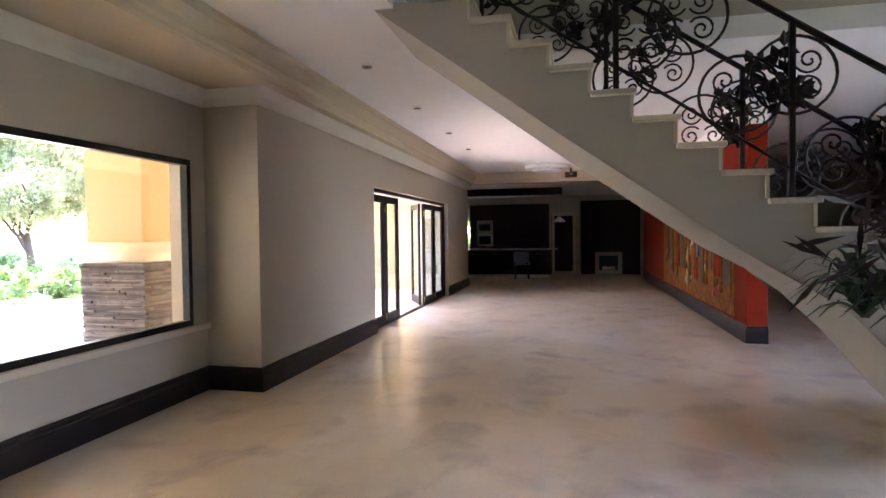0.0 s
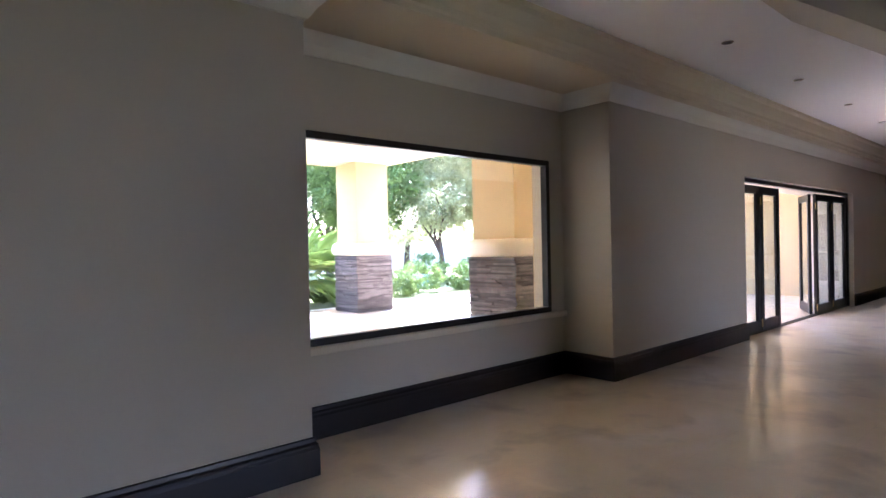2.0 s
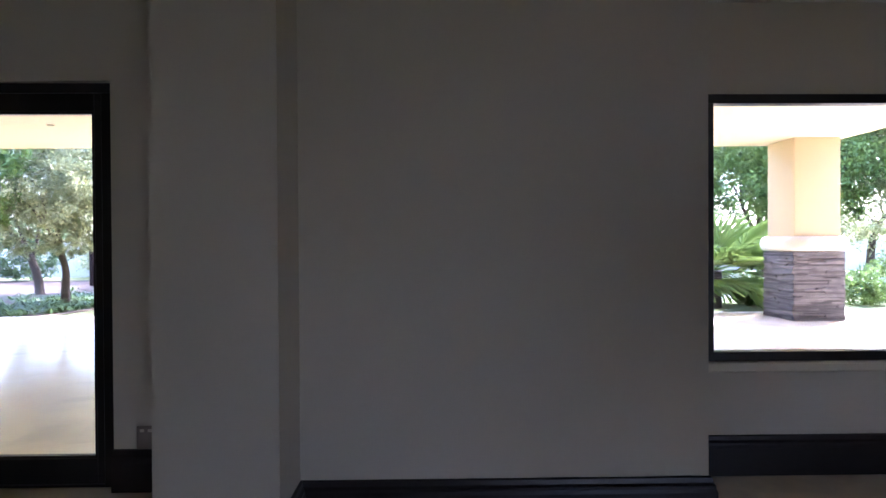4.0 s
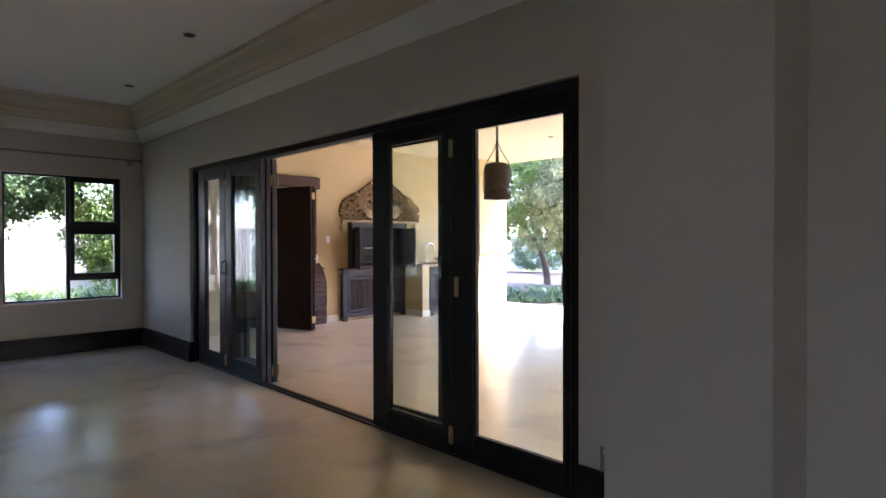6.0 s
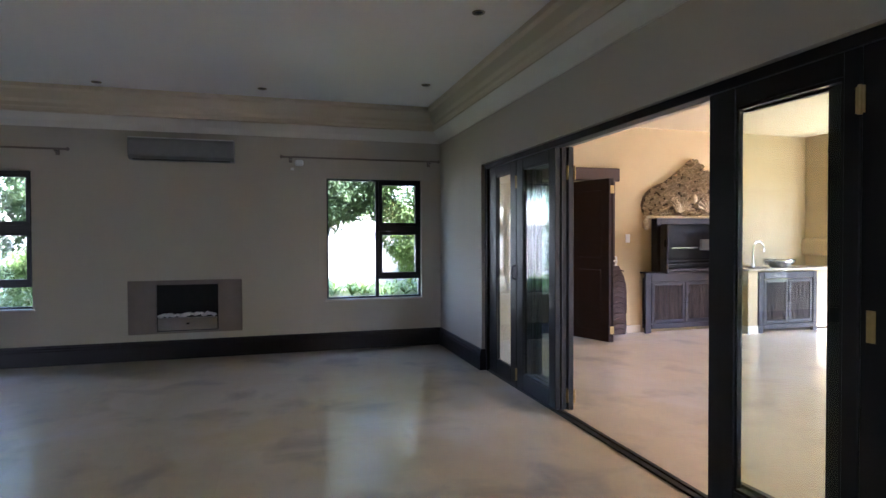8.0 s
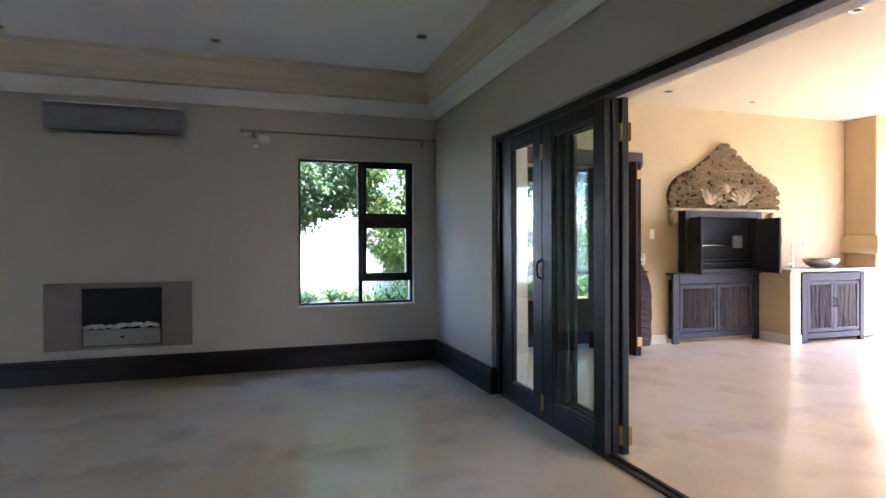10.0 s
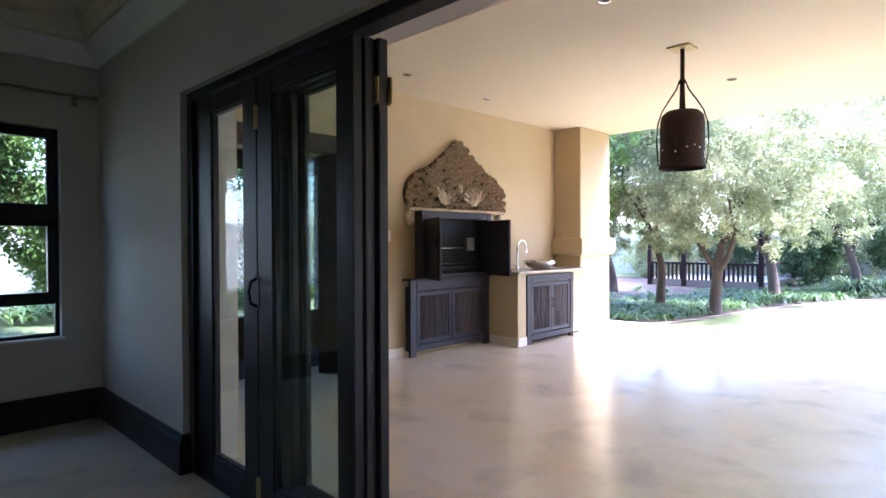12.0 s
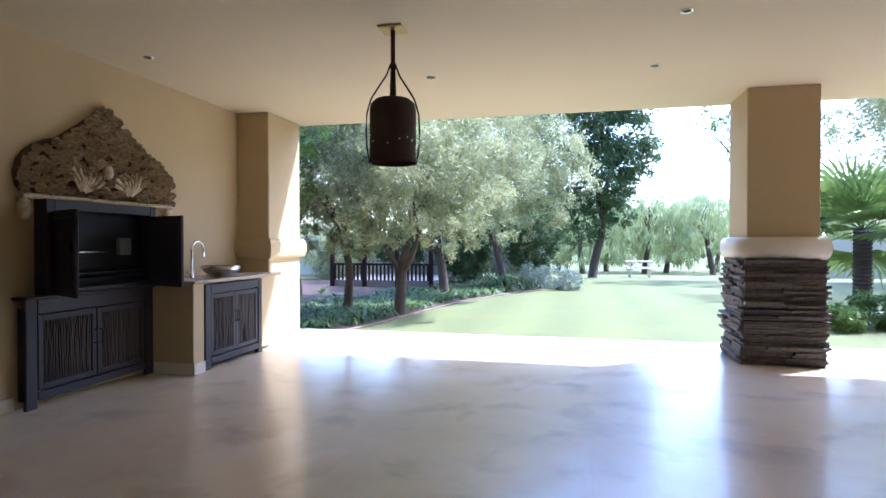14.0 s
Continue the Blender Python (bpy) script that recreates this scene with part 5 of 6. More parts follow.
bm = boxes(((-300, -300, -0.5), (WX - 0.3, 10.72, -0.04)), ((XE, -300, -0.5), (300, 10.72, -0.04)), ((WX - 0.3, -300, -0.5), (XE, SOUTH - 0.3, -0.04)))
rows = [[bm.verts.new((x, y, ground_z(y))) for x in (-300, 300)] for y in (10.722, 24, 29, 34, 39, 45, 400)]
for a, b in zip(rows, rows[1:]):
    bm.faces.new((a[0], a[1], b[1], b[0]))
struct("ground", bm, M_LAWN, label="mown green lawn")
struct("patio_edge", boxes(((WX - 0.3, 10.722, -0.2), (13.9, 11.0, -0.012))), M_LIGHTW, label="pale stone edging of the patio")
EDGE = [(-7.5, 11.0), (-7.25, 12.0), (-7.0, 13.5), (-6.6, 15.5), (-5.9, 17.5), (-5.0, 19.3), (-4.3, 20.5), (-4.6, 22.0)]
bm = bmesh.new()
row = [(bm.verts.new((x, y, -0.025)), bm.verts.new((-26, y, -0.025))) for x, y in EDGE]
for a, b in zip(row, row[1:]):
    bm.faces.new((a[0], b[0], b[1], a[1]))
bmesh.ops.recalc_face_normals(bm, faces=bm.faces)
struct("bed_soil", bm, M_SOIL, label="brown earth of a planted bed")
bm = bmesh.new()
sweep(bm, mitred(EDGE), [(-0.03, -0.04), (-0.03, -0.02), (-0.02, -0.012), (0.02, -0.012), (0.03, -0.02), (0.03, -0.04)])
struct("bed_edging", bm, M_KERB, label="low terracotta edging of the bed")


def strap_plant(bm, x, y, z, rnd, n, length, width):
    """A tuft of arching strap leaves."""
    for _ in range(n):
        a = rnd.uniform(0, 6.283)
        L_ = length * rnd.uniform(0.6, 1.15)
        up = rnd.uniform(0.5, 1.3)
        d = Vector((math.cos(a), math.sin(a), 0))
        s = Vector((-math.sin(a), math.cos(a), 0)) * width
        prev = None
        for k in range(5):
            f = k / 4
            c = Vector((x, y, z)) + d * (L_ * f * 0.75) + Vector((0, 0, L_ * (up * f - 0.95 * up * f * f)))
            w = s * (1 - 0.85 * f)
            cur = (bm.verts.new(c - w), bm.verts.new(c + w))
            if prev:
                bm.faces.new((prev[0], prev[1], cur[1], cur[0]))
            prev = cur


def edge_x(y):
    for (xa, ya), (xb, yb) in zip(EDGE, EDGE[1:]):
        if ya <= y <= yb:
            return xa + (xb - xa) * (y - ya) / (yb - ya)
    return EDGE[-1][0]


rnd = random.Random(31)
bm = bmesh.new()
for k in range(620):
    y = rnd.uniform(11.1, 21.5)
    x = edge_x(y) - 0.22 - abs(rnd.gauss(0, 1.4))
    strap_plant(bm, x, y, -0.03, rnd, 16, rnd.uniform(0.34, 0.52), 0.017)
tagged(ob_from(bm, "border_plants", M_AGAP), "dense dark green strap-leaved border plants along the lawn", "border plants", kind="stuff")

OL = "silver-green bushy tree with a short brown trunk in the border bed"
tree(-7.22, 13.0, OL, 41, 1.3, 0.115, [(0.1, 0.1, 2.6, 1.3, 1.2, 0.9), (-0.9, 0.3, 3.3, 1.0, 1.0, 0.8), (0.9, 0.5, 3.1, 1.0, 1.0, 0.9), (0.0, 0.6, 4.0, 1.4, 1.2, 0.9), (-0.2, -0.6, 1.9, 0.9, 0.7, 0.5), (0.7, 0.9, 2.0, 0.8, 0.8, 0.6), (0.2, 0.3, 4.9, 1.1, 1.1, 0.7), (-0.8, -0.3, 2.2, 0.9, 0.8, 0.5), (1.1, 0.2, 2.2, 0.9, 0.8, 0.5), (0.3, -0.9, 2.9, 0.9, 0.8, 0.7), (0.9, -0.3, 1.50, 0.6, 0.6, 0.4), (-0.9, -0.2, 1.45, 0.6, 0.6, 0.4), (0.2, -0.6, 1.55, 0.7, 0.5, 0.35)], 66000, 0.085, 0.26, M_OLIVE)
tree(-8.35, 13.2, OL, 42, 1.2, 0.10, [(-0.3, 0.1, 2.6, 1.2, 1.1, 0.9), (0.1, 0.3, 3.5, 1.2, 1.1, 0.9), (-0.9, 0.2, 4.2, 1.2, 1.1, 0.9), (-1.0, -0.3, 2.0, 0.8, 0.8, 0.5), (0.2, 0.1, 4.9, 1.0, 1.0, 0.7), (-0.3, -0.6, 2.3, 1.0, 0.8, 0.5), (-1.2, -0.2, 1.4, 0.7, 0.6, 0.4), (0.4, -0.4, 1.5, 0.7, 0.5, 0.4), (-0.4, -0.5, 1.35, 0.6, 0.5, 0.3)], 52000, 0.085, 0.26, M_OLIVE, lean=(0.12, 0))
tree(-7.2, 16.6, OL, 43, 1.6, 0.13, [(0.2, 0.1, 3.1, 1.5, 1.4, 1.0), (1.1, 0.3, 3.7, 1.2, 1.1, 1.0), (-0.9, 0.3, 3.9, 1.2, 1.2, 1.0), (0.3, 0.3, 4.9, 1.4, 1.3, 1.0), (0.9, -0.2, 2.3, 0.8, 0.8, 0.6), (1.5, -0.2, 2.9, 0.9, 0.8, 0.7), (-0.5, -0.4, 2.2, 1.0, 0.8, 0.6), (1.1, -0.3, 1.7, 0.8, 0.7, 0.5), (-0.2, -0.5, 1.6, 0.8, 0.6, 0.4)], 58000, 0.09, 0.26, M_OLIVE)
tree(-6.2, 19.8, OL, 44, 1.6, 0.12, [(0.2, 0.1, 3.2, 1.7, 1.5, 1.1), (1.2, 0.3, 3.9, 1.3, 1.2, 1.1), (-0.6, 0.3, 4.6, 1.5, 1.3, 1.1), (0.6, 0.2, 5.6, 1.3, 1.2, 0.9), (1.0, -0.3, 2.1, 0.9, 0.8, 0.7), (-0.6, -0.4, 2.2, 1.1, 0.8, 0.7), (1.9, 0, 3.1, 0.9, 0.8, 0.8)], 54000, 0.10, 0.26, M_OLIVE)
tree(-10.8, 16.0, OL, 45, 1.6, 0.12, [(0, 0, 3.4, 2.0, 1.7, 1.6), (0.6, 0.2, 5.0, 1.7, 1.4, 1.0)], 18000, 0.09, 0.22, M_OLIVE)
tree(-3.4, 27.5, "tall dark green broadleaf tree behind the border", 46, 3.0, 0.2, [(0, 0, 4.2, 1.8, 1.6, 1.5), (1.2, 0.2, 4.9, 1.5, 1.4, 1.0), (0.9, 0.2, 5.9, 1.9, 1.5, 1.2), (-0.9, 0.2, 6.2, 1.7, 1.5, 1.3), (0.3, 0.2, 7.7, 2.1, 1.9, 1.3), (1.5, 0.1, 7.0, 1.0, 1.0, 0.8), (-1.2, 0, 3.2, 1.3, 1.2, 1.1), (-2.3, 0.5, 7.5, 1.4, 1.4, 1.2), (-0.6, 0, 2.2, 1.4, 1.2, 0.9), (0.9, 0, 3.0, 1.1, 1.0, 0.9)], 42000, 0.15, 0.45, M_DEEP)
tree(-7.5, 24.0, "dark green leafy tree in the shade of the border", 47, 2.4, 0.16, [(0, 0, 3.0, 2.2, 1.8, 1.4), (0.5, 0.2, 5.0, 2.4, 1.8, 1.6), (-1.5, 0, 6.5, 2.0, 1.8, 1.4)], 20000, 0.14, 0.4, M_DEEP)
WIL = "weeping willow hanging pale green curtains at the end of the lawn"
for k, (x, y, s) in enumerate(((-5.2, 44, 1.35), (-1.8, 47, 1.45), (2.2, 46, 1.3), (6.0, 48, 1.5), (10.5, 45, 1.3), (-9.5, 45, 1.4), (15, 46, 1.5), (-3.6, 40, 1.25), (0.3, 42, 1.3), (4.2, 41, 1.25), (-7.4, 41, 1.3))):
    cl = [(2.0 * s * math.cos(a), 1.8 * s * math.sin(a), (1.8 + 0.25 * (j % 3)) * s, 0.9 * s, 0.9 * s, 1.5 * s) for j, a in enumerate(np.linspace(0, 5.6, 8))] + [(0, 0, 3.1 * s, 1.8 * s, 1.8 * s, 0.9 * s)]
    tree(x, y, WIL, 50 + k, 2.2, 0.2, cl, 13000, 0.30, 0.13, M_WILLOW, droop=4.0, depth=2)
tree(2.9, 25.5, "open-crowned tree with fine bare twigs behind the lawn", 61, 3.2, 0.16, [(0, 0, 5.0, 2.0, 1.8, 1.1), (-1.4, 0, 6.4, 1.6, 1.4, 0.9), (0.8, 0, 7.2, 1.8, 1.4, 0.9)], 6500, 0.13, 0.4, M_FRESH, lean=(-0.15, 0), depth=3)
tree(4.6, 20.5, "broad grey-green tree beside the garden path", 62, 2.6, 0.2, [(0, 0, 3.9, 2.2, 2.0, 1.5), (0.8, 0, 5.6, 2.4, 2.0, 1.5), (-1.0, 0, 6.2, 1.6, 1.4, 1.1), (-1.7, -0.4, 4.6, 0.9, 0.9, 0.7)], 26000, 0.11, 0.3, M_OLIVE)
tree(-9.45, 12.1, "young tree with bright feathery leaves beside the patio pier", 63, 1.8, 0.07, [(0.2, 0, 2.5, 0.9, 0.9, 0.8), (0.4, 0.2, 3.4, 1.0, 0.9, 0.7)], 5000, 0.15, 0.25, M_FRESH, depth=1)

# border shrubs
gs = thing("grey_shrub", -4.75, 19.4, -0.03, "low blue-grey rounded shrub at the lawn's edge", "shrub", "border shrubs")
leaves("foliage", [(0, 0, 0.3, 0.8, 0.5, 0.35), (0.5, 0, 0.22, 0.5, 0.4, 0.25), (-0.5, 0.2, 0.38, 0.5, 0.4, 0.35)], 9000, 0.07, 0.2, M_GREYLF, gs, 70)
bm = bmesh.new()
for x, y in ((-6.1, 18.9), (-5.6, 19.6), (-6.4, 20.3)):
    strap_plant(bm, x, y, 0, rnd, 90, 1.1, 0.035)
tagged(ob_from(bm, "cycad", M_DEEP), "large dark arching cycad clump in the border", "shrub")
for k, (x, y, s) in enumerate(((0.5, 13.2, 0.5), (1.3, 12.6, 0.5), (-0.3, 12.7, 0.35), (2.1, 13.6, 0.6), (3.0, 12.9, 0.5))):
    sh = thing("low_shrub", x, y, -0.04, "low bright green shrub beside the garden path", "shrub", "border shrubs")
    leaves("foliage", [(0, 0, 0.28 * s / 0.5, s, s, 0.28 * s / 0.5)], 4200, 0.075, 0.35, M_FRESH, sh, 80 + k)
for k, (x, y, s) in enumerate(((6.4, 12.3, 0.5), (7.4, 12.6, 0.6), (8.5, 12.2, 0.55), (9.6, 12.8, 0.7), (10.9, 12.4, 0.6), (12.3, 12.9, 0.7), (13.6, 12.6, 0.7), (8.9, 14.4, 0.7), (11.6, 15.0, 0.9), (13.3, 14.4, 0.8), (14.9, 13.4, 0.8))):
    sh = thing("low_shrub", x, y, -0.04, "low bright green shrub in the sunlit garden beyond the terrace", "shrub", "border shrubs")
    leaves("foliage", [(0, 0, 0.3 * s / 0.5, s, s * 0.8, 0.3 * s / 0.5)], 3600, 0.08, 0.35, M_FRESH, sh, 90 + k)


def fan_palm(x, y, h, seed, label, leaf_r=0.62, n=20, z0=-0.04):
    rnd = random.Random(seed)
    e = thing("fan_palm", x, y, z0, label, "palm", "garden palms")
    bm = bmesh.new()
    w0 = 0.20 if h > 3 else 0.13
    lathe(bm, [(w0 + 0.025 * (k % 2), h * k / 44) for k in range(45)], 14)
    part("trunk", bm, M_PALMB, e)
    for k in range(n):
        a, up = rnd.uniform(0, 6.283), rnd.uniform(-0.7, 1.1)
        d = Vector((math.cos(a) * math.cos(up), math.sin(a) * math.cos(up), math.sin(up)))
        o = Vector((0, 0, h))
        tip = o + d * rnd.uniform(0.5, 0.8)
        bm = bmesh.new()
        tube(bm, [o, o + d * 0.3 + Vector((0, 0, 0.04)), tip], 0.012, 5, 0.008)
        s = d.cross(Vector((0, 0, 1))).normalized()
        u = s.cross(d).normalized()
        for j in range(19):
            t = -1.75 + 3.5 * j / 18
            q = (d * math.cos(t) + s * math.sin(t)).normalized()
            L_ = leaf_r * (0.75 + 0.25 * math.cos(t)) * rnd.uniform(0.92, 1.05)
            w = q.cross(u).normalized() * 0.024
            m = tip + q * L_ * 0.6
            end = tip + q * L_ + Vector((0, 0, -0.12 * L_))
            v = [bm.verts.new(p) for p in (tip, m - w + u * 0.012, end, m + w + u * 0.012)]
            bm.faces.new((v[0], v[1], v[2]))
            bm.faces.new((v[0], v[2], v[3]))
        part("frond", bm, M_FRESH, e, "fan-shaped palm frond")
    return e


fan_palm(0.85, 14.6, 1.55, 71, "fan palm with bright fronds and a short trunk by the path", 0.95, 30)
fan_palm(5.3, 11.9, 0.75, 72, "low fan palm with bright fronds just beyond the terrace", 1.05, 34)
tree(XE + 2.6, 4.7, "leafy green tree outside the kitchen window", 119, 1.2, 0.08, [(0, 0, 1.5, 0.9, 1.1, 0.7), (0, 0, 2.6, 0.9, 1.2, 0.7)], 12000, 0.10, 0.4, M_FRESH, depth=1)

fan_palm(-12.0, 8.0, 3.6, 73, "tall palm with a dark ringed trunk outside the lobby", 0.8, 18)

# path, bench, deck, wall
bm = bmesh.new()
for (xa, ya), (xb, yb) in zip(((0.2, 16.2), (1.6, 14.6), (3.2, 13.9)), ((1.6, 14.6), (3.2, 13.9), (8.0, 13.6))):
    v = [bm.verts.new(p) for p in ((xa, ya, -0.028), (xb, yb, -0.028), (xb + 0.1, yb + 0.95, -0.028), (xa + 0.1, ya + 0.95, -0.028))]
    bm.faces.new(v)
bmesh.ops.recalc_face_normals(bm, faces=bm.faces)
struct("path", bm, M_PATH, label="grey paved garden path")
bn = thing("garden_bench", -1.4, 29.0, ground_z(29.4), "pale picnic bench standing on the lawn", "bench")
part("tabletop", boxes(*[((-0.55, -0.35 + 0.12 * k, 0.70), (0.55, -0.25 + 0.12 * k, 0.74)) for k in range(6)], bevel=0.004), M_CAP, bn)
for y in (-0.65, 0.65):
    part("seat_plank", boxes(((-0.55, y - 0.12, 0.42), (0.55, y + 0.12, 0.46)), bevel=0.004), M_CAP, bn)
for x in (-0.4, 0.4):
    part("trestle", boxes(((x - 0.03, -0.3, 0), (x + 0.03, -0.22, 0.70)), ((x - 0.03, 0.22, 0), (x + 0.03, 0.3, 0.70)), ((x - 0.03, -0.7, 0.36), (x + 0.03, 0.7, 0.42)), bevel=0.004), M_CAP, bn)
dk = thing("garden_deck", -9.7, 20.6, -0.03, "dark timber deck with a slatted balustrade behind the trees", "deck")
part("platform", boxes(((-1.6, -1.5, 0), (1.6, 1.5, 0.2)), bevel=0.01), M_SURR, dk)
part("handrail", boxes(((-1.6, -1.55, 0.64), (1.6, -1.47, 0.70)), ((1.5, -1.5, 0.64), (1.6, 1.5, 0.70)), bevel=0.01), M_DARKWD, dk)
for k in range(27):
    part("slat", boxes(((-1.6 + k * 0.12, -1.54, 0.2), (-1.55 + k * 0.12, -1.49, 0.64))), M_DARKWD, dk)
for k in range(4):
    part("post", boxes(((-1.6 + k * 1.02, -1.58, 0), (-1.48 + k * 1.02, -1.46, 1.5)), bevel=0.01), M_DARKWD, dk)
struct("boundary_wall", boxes(((-30, 26.0, -0.4), (-5.2, 26.25, 1.5)), ((-17.2, -12, -0.1), (-17.0, 16, 1.75)), ((4, 34, -0.8), (40, 34.25, 1.4))), M_FARWALL, label="pale plastered garden wall")

HEDGE = "dense dark green hedge shrub behind the border trees"
for k, (x, y, w) in enumerate(((-6.6, 24.4, 1.2), (-8.4, 24.8, 1.1), (-10.8, 24.6, 1.2), (-13.5, 24.5, 1.4), (-7.6, 21.6, 0.8), (-5.6, 23.2, 0.9), (-12.4, 22.6, 1.1), (-15.5, 22.0, 1.4), (-17.5, 20.0, 1.5))):
    sh = thing("hedge_shrub", x, y, -0.04, HEDGE, "shrub", "hedge shrubs")
    leaves("foliage", [(0, 0, 0.7 + 0.2 * (k % 3), w, w * 0.8, 0.8), (0.4, 0, 1.5 + 0.2 * (k % 2), w * 0.8, w * 0.7, 0.7)], 9000, 0.12, 0.35, M_DEEP if k % 3 else M_OLIVE, sh, 200 + k)

# west garden, seen through the lounge windows
tree(-12.6, 2.2, "dark leafy tree outside the lounge windows", 101, 2.0, 0.12, [(0, 0, 2.6, 1.4, 1.4, 0.75), (-0.5, -1.2, 3.2, 1.3, 1.3, 1.0), (0.2, 1.0, 3.0, 1.0, 1.0, 0.8), (-0.3, 0.0, 1.9, 1.1, 0.9, 0.4), (-0.2, 0.6, 2.3, 1.0, 0.8, 0.5), (0.3, -0.3, 2.0, 0.9, 0.9, 0.5), (0, 0, 4.4, 1.8, 1.9, 0.9), (0.2, 0.9, 2.2, 0.8, 0.8, 0.45), (0.4, 0.2, 2.4, 1.0, 1.0, 0.5)], 80000, 0.085, 0.4, M_DEEP)
tree(-12.2, 4.6, "slender light green tree outside the lounge windows", 102, 1.6, 0.05, [(0, -0.5, 2.4, 0.9, 0.95, 0.9), (0.1, -0.4, 1.5, 0.7, 0.8, 0.6), (0, -0.1, 1.0, 0.5, 0.8, 0.45), (0, -0.3, 3.7, 1.2, 1.2, 0.8)], 60000, 0.075, 0.4, M_FRESH, depth=1)
tree(-13.5, -2.5, "bushy tree outside the lounge windows", 103, 1.8, 0.1, [(0, 0, 2.6, 1.5, 1.3, 0.8), (0, 0.3, 4.2, 1.5, 1.5, 1.0), (0.3, -0.5, 1.7, 0.9, 0.8, 0.5)], 34000, 0.10, 0.4, M_DEEP)
# added tree: keeps window_3 from reflecting bright in the folding door panes
tree(-12.8, -5.6, "dense dark tree added to darken the window's reflection in the door panes", 105, 1.6, 0.1, [(0, 0, 1.9, 1.5, 1.6, 1.0), (0, 0.3, 3.2, 1.6, 1.6, 1.1), (0.2, 0.6, 1.0, 1.0, 1.2, 0.7)], 42000, 0.10, 0.4, M_DEEP)
sh = thing("low_shrub", -12.6, -2.6, -0.04, "rounded fresh green shrub outside the lounge windows", "shrub", "border shrubs")
leaves("foliage", [(0, 0, 0.6, 0.7, 0.8, 0.5), (0, 0.4, 0.95, 0.5, 0.5, 0.4)], 9000, 0.085, 0.35, M_FRESH, sh, 180)
for k, (x, y) in enumerate(((-14.6, 7.9), (-15.2, 9.6), (-15.4, 11.4))):
    sh = thing("hedge_shrub", x, y, -0.04, "tall dense green shrub by the garden wall", "shrub", "hedge shrubs")
    leaves("foliage", [(0, 0, 1.0, 0.9, 1.0, 0.8), (0, 0, 2.1, 0.9, 1.0, 0.8), (0, 0, 3.1, 0.7, 0.9, 0.6)], 13000, 0.11, 0.35, (M_DEEP, M_FRESH, M_DEEP)[k], sh, 190 + k)
tree(-15.5, 7.5, "dark leafy tree by the garden wall", 104, 2.2, 0.1, [(0, 0, 3.0, 1.8, 1.8, 1.3), (0, 0.3, 4.8, 1.9, 1.9, 1.1)], 14000, 0.12, 0.4, M_DEEP)
tree(-13.6, 6.6, "dark leafy tree seen through the lobby window", 106, 1.5, 0.09, [(0, 0, 2.6, 1.3, 1.5, 0.8), (0.2, 1.6, 2.9, 1.2, 1.4, 0.9), (0, 0.6, 4.0, 1.5, 1.7, 0.8), (0.3, 2.4, 2.2, 0.9, 1.0, 0.6)], 44000, 0.10, 0.4, M_DEEP)
bm = bmesh.new()
for k in range(130):
    strap_plant(bm, rnd.uniform(-16.6, -14.9), rnd.uniform(-6, 12), 0, rnd, 15, rnd.uniform(0.8, 1.15), 0.035)
tagged(ob_from(bm, "wall_border_plants", M_FRESH), "light green strap-leaved plants along the garden wall", "border plants", kind="stuff")

# north-east garden, seen through the recess window and the far doors
tree(11.8, 18.5, "spreading green tree with a forked trunk in the sunlit garden", 111, 2.2, 0.22, [(0, 0, 3.6, 2.2, 2.0, 1.2), (-1.8, 0.4, 4.6, 1.8, 1.6, 1.2), (1.6, 0.2, 4.7, 1.9, 1.7, 1.3), (0, 0, 6.0, 2.6, 2.2, 1.3), (-2.3, 0, 3.2, 1.1, 1.0, 0.8), (0, 0.4, 2.6, 1.8, 1.5, 0.7)], 58000, 0.13, 0.4, M_FRESH, depth=3)
tree(17.2, 16.0, "broad green tree in the sunlit garden", 112, 2.2, 0.2, [(0, 0, 3.4, 2.2, 2.0, 1.4), (-1.2, 0, 5.2, 2.4, 2.0, 1.5)], 22000, 0.13, 0.4, M_OLIVE)
tree(14.3, 17.2, "broad fresh green tree in the sunlit garden", 116, 1.6, 0.14, [(0, 0, 3.2, 1.8, 1.6, 1.3), (0.6, 0, 4.9, 2.0, 1.6, 1.2), (1.4, 0, 3.0, 1.2, 1.2, 1.0)], 36000, 0.12, 0.4, M_OLIVE)
tree(13.5, 24.5, "tall deep green tree at the back of the sunlit garden", 117, 2.6, 0.2, [(0, 0, 4.0, 3.2, 2.0, 1.8), (-2.0, 0, 6.5, 2.6, 2.0, 1.8), (2.2, 0, 6.2, 2.4, 2.0, 1.8)], 36000, 0.17, 0.4, M_DEEP)
tree(8.6, 25.5, "tall deep green tree at the back of the sunlit garden", 118, 2.6, 0.2, [(0, 0, 4.0, 2.6, 2.0, 1.8), (0, 0, 6.6, 2.8, 2.0, 1.8)], 26000, 0.17, 0.4, M_OLIVE)
tree(7.2, 20.0, "light green tree in the sunlit garden", 113, 2.2, 0.15, [(0, 0, 3.3, 1.7, 1.7, 1.3), (0.4, 0, 5.2, 2.0, 1.9, 1.3)], 18000, 0.12, 0.4, M_FRESH)
tree(24, 18, "broad green tree beyond the terrace", 114, 2.4, 0.2, [(0, 0, 3.6, 3.0, 2.6, 2.0), (0, 0, 6.2, 3.0, 2.6, 1.6)], 20000, 0.16, 0.4, M_DEEP)
tree(20, 27, "broad green tree beyond the garden wall", 115, 2.4, 0.2, [(0, 0, 3.6, 4.0, 2.6, 2.2), (0, 0, 6.4, 3.6, 2.6, 1.6)], 20000, 0.18, 0.4, M_OLIVE)
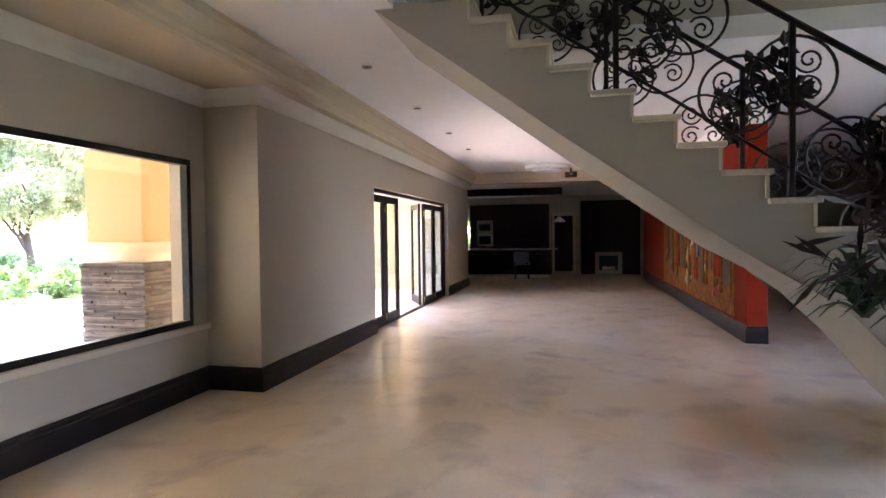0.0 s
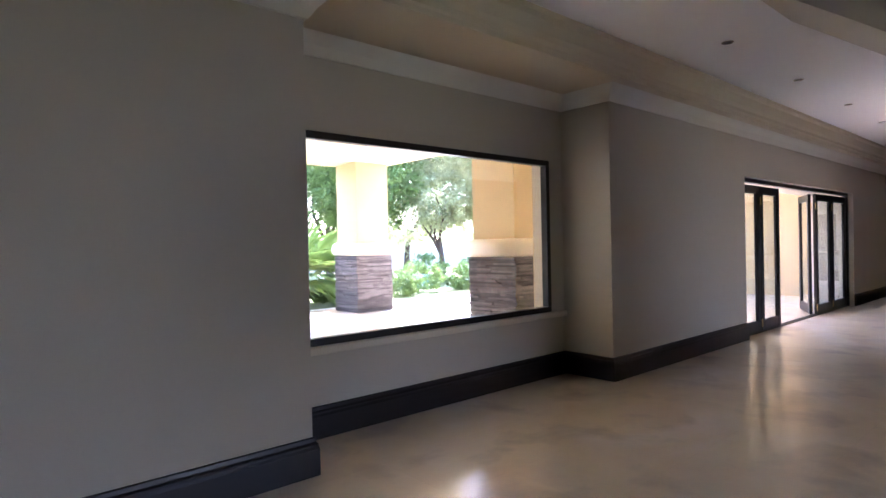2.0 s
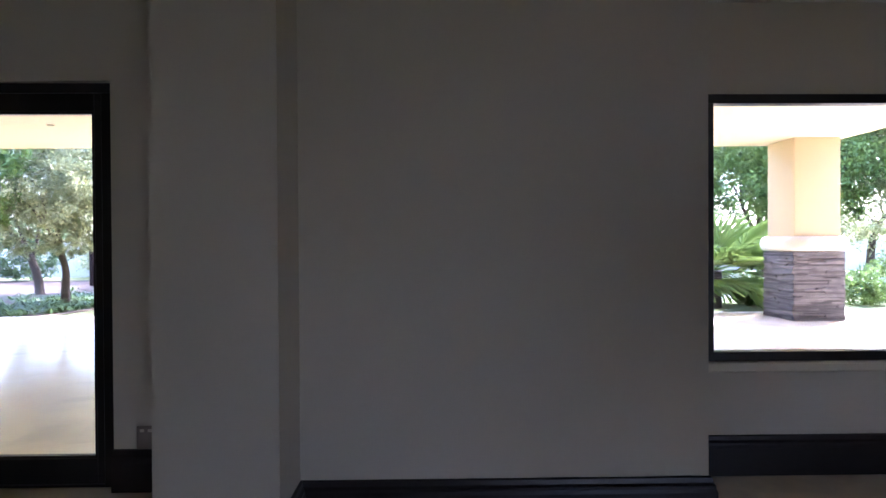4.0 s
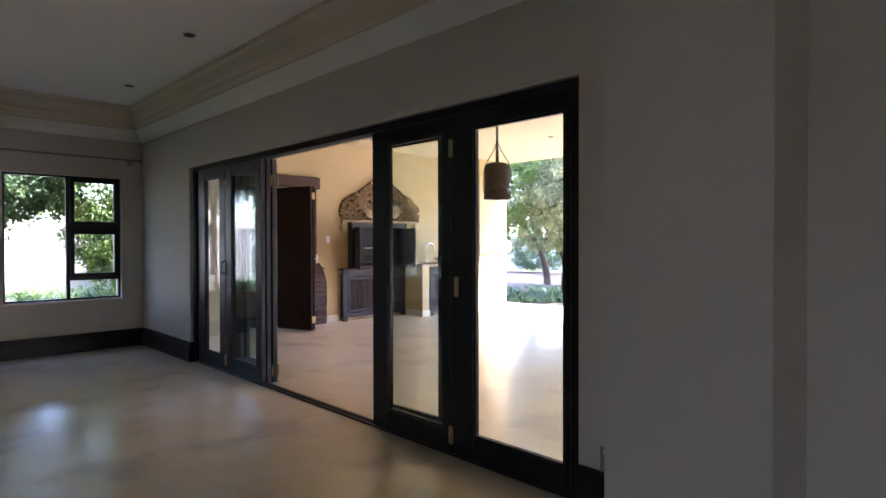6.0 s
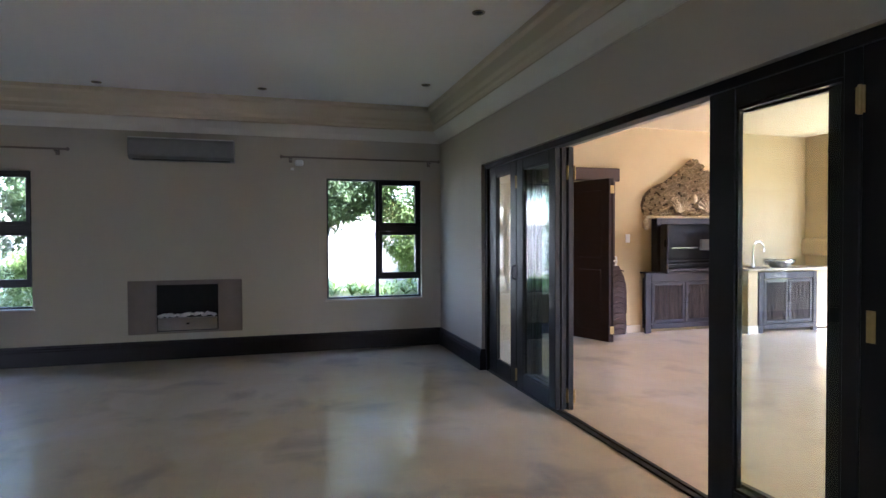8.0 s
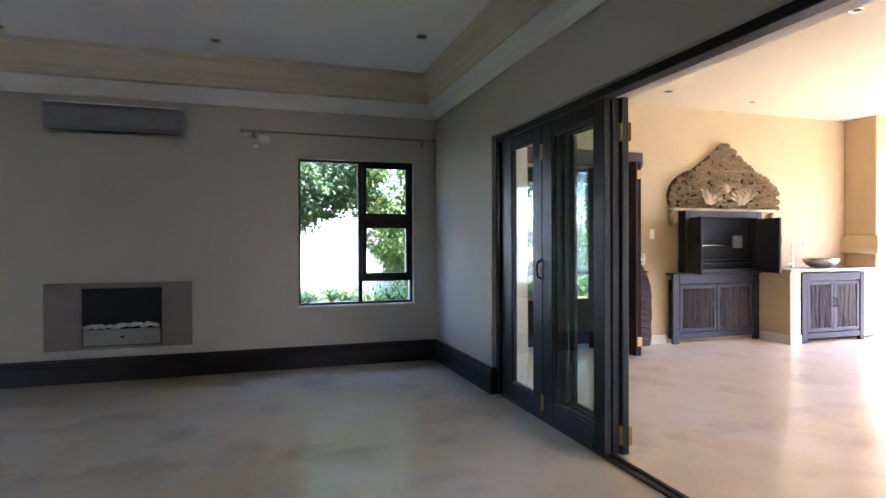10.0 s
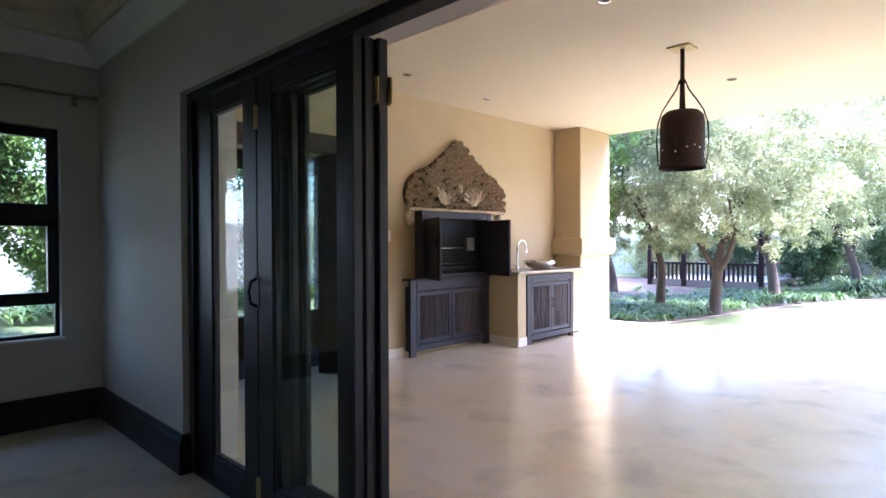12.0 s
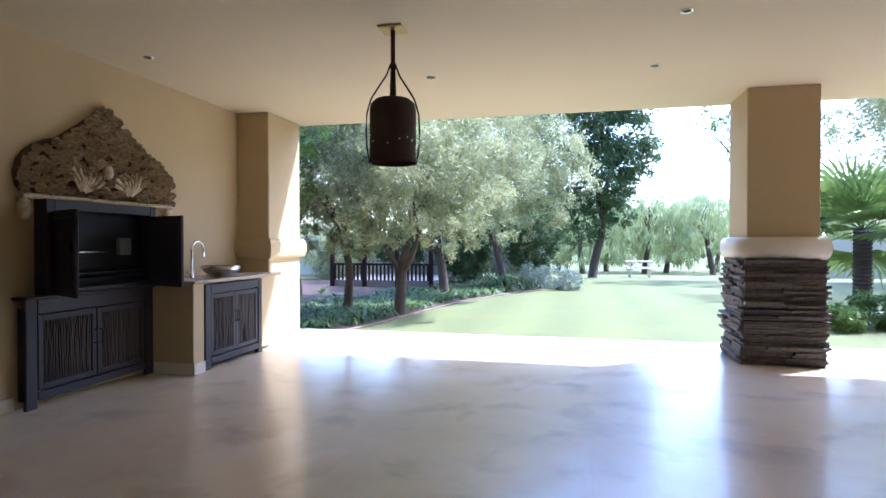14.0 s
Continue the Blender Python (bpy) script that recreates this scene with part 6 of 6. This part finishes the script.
M_TEAL = mat("teal_fabric", (0.04, 0.20, 0.23), 0.6, other=(0.02, 0.12, 0.14), scale=4, bump=0.2)
pc = thing("covered_pump_box", 10.4, 14.0, -0.04, "low teal covered box among the garden shrubs", "garden box")
part("cover", boxes(((-0.55, -0.3, 0.0), (0.55, 0.3, 0.42)), bevel=0.06), M_TEAL, pc)

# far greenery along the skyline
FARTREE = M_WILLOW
cl = []
rn = random.Random(77)
for k in range(46):
    cl.append((-60 + k * 3.2, rn.uniform(0, 14), rn.uniform(1.2, 2.4), 3.0, 2.5, rn.uniform(1.4, 2.6)))
far = thing("distant_trees", 0, 62, -0.88, "distant line of pale green trees", "trees")
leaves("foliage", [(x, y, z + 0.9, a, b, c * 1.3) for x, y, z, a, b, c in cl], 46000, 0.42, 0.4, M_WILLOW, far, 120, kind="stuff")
leaves("foliage", [(x - 30, -36 + y, z, a, b, c) for x, y, z, a, b, c in cl[:12]], 9000, 0.35, 0.4, M_DEEP, far, 121, kind="stuff")

# ---- plant by the stairs ----
pp = thing("potted_plant", 2.15, -1.25, 0, "tall potted house plant with drooping leaves and dry dark stems", "plant")
bm = bmesh.new()
lathe(bm, [(0.0, 0.0), (0.16, 0.0), (0.20, 0.30), (0.23, 0.36), (0.21, 0.36), (0.18, 0.30), (0.0, 0.30)], 24)
part("pot", bm, M_SURR, pp, smooth=True)
rn = random.Random(14)
for k in range(7):
    a = rn.uniform(1.2, 3.6)
    t = rn.uniform(0.15, 0.6)
    h = rn.uniform(1.2, 2.1)
    end = Vector((math.cos(a) * t, math.sin(a) * t, h))
    bm = bmesh.new()
    tube(bm, [(0, 0, 0.3), (end.x * 0.3, end.y * 0.3, h * 0.6), end], 0.012, 6, 0.006)
    part("stem", bm, M_DARKWD, pp)
bm = bmesh.new()
for k in range(26):
    a = rn.uniform(1.0, 3.9)
    t = rn.uniform(0.1, 0.55)
    strap_plant(bm, math.cos(a) * t, math.sin(a) * t, rn.uniform(1.02, 1.22), rn, 9, 0.42, 0.016)
part("leaf_mass", bm, M_PLANT, pp, "drooping dark green leaves")
leaves("dry_foliage", [(-0.05, 0.1, 1.75, 0.36, 0.30, 0.34), (0.1, 0.0, 1.45, 0.3, 0.3, 0.2), (-0.1, 0.25, 1.6, 0.3, 0.2, 0.35)], 4200, 0.12, 0.16, M_DRY, pp, 15, 1.2)
bm = bmesh.new()
for k in range(9):
    z = 1.28 + 0.03 * k
    o = Vector((0, 0.1, z))
    d = Vector((-0.35 - 0.04 * k % 3, 0.55, 0.05 * rn.uniform(-1, 1)))
    for j in range(4):
        c = o + d * (0.5 + 0.25 * j)
        q = Vector((rn.uniform(-0.6, 0.2), rn.uniform(-0.2, 0.9), rn.uniform(-0.7, 0.5))).normalized() * 0.17
        w = q.cross(Vector((1, 0, 0))).normalized() * 0.010
        v = [bm.verts.new(p) for p in (c, c + q * 0.5 + w, c + q, c + q * 0.5 - w)]
        bm.faces.new(v)
part("dry_spray", bm, M_DRY, pp, "dry dark narrow leaves")

# ---- slate slips of the columns ----
def slip(rnd, w, h, t):
    bm = bmesh.new()
    box(bm, (-w / 2, 0, 0), (w / 2, -t, h))
    for v in bm.verts:
        v.co += Vector((rnd.uniform(-0.006, 0.006), rnd.uniform(-0.006, 0.006) if v.co.y < -0.001 else 0, rnd.uniform(-0.003, 0.003)))
    bmesh.ops.recalc_face_normals(bm, faces=bm.faces)
    me = bpy.data.meshes.new("slip")
    bm.to_mesh(me)
    bm.free()
    me.materials.append(M_STONE)
    return me


rn = random.Random(55)
KINDS = {n: [slip(rn, 1.0, 0.029, 0.055 + 0.008 * k) for k in range(6)] for n in (1,)}
e, h, _ = COLUMNS[0]
LAY = 38
for lay in range(LAY):
    z = lay * 1.108 / LAY
    for s in ((0, 1, 3) if lay % 3 else (0, 1, 2, 3)):
        cuts = [0.0, rn.uniform(0.25, 0.75), 1.0]
        W = 2 * h + 0.04
        for a, b in zip(cuts, cuts[1:]):
            if len(e.children) > 296:
                continue
            o = bpy.data.objects.new("slate_slip", rn.choice(KINDS[1]))
            scene.collection.objects.link(o)
            o.parent = e
            m = pose(0, 0, z, 0, 0, 90 * s) @ pose(-W / 2 + W * (a + b) / 2, -(h - 0.035), 0)
            o.matrix_basis = m @ Matrix.Diagonal((W * (b - a) * 0.99, rn.uniform(0.75, 1.35), 0.98, 1))
for e, h, _ in COLUMNS[1:]:
    bm = bmesh.new()
    for lay in range(44):
        z = lay * 1.108 / 44
        for s in range(4):
            cuts = sorted([0.0, 1.0] + [rn.uniform(0.1, 0.9) for _ in range(rn.choice((1, 2)))])
            W = 2 * h + 0.04
            for a, b in zip(cuts, cuts[1:]):
                k = len(bm.verts)
                t = rn.uniform(0.042, 0.078)
                m = pose(0, 0, z, 0, 0, 90 * s)
                vs = [bm.verts.new(m @ Vector(p)) for p in [(x, y, zz) for x in (-W / 2 + W * a + 0.002, -W / 2 + W * b - 0.002) for y in (-(h - 0.035), -(h - 0.035) - t) for zz in (0.001, 0.0238)]]
                for f in ((0, 1, 3, 2), (4, 6, 7, 5), (0, 4, 5, 1), (2, 3, 7, 6), (0, 2, 6, 4), (1, 5, 7, 3)):
                    bm.faces.new([vs[i] for i in f])
    bmesh.ops.recalc_face_normals(bm, faces=bm.faces)
    tagged(part("slate_facing", bm, M_SLATE, e, "stacked dark slate slips"), kind="stuff")
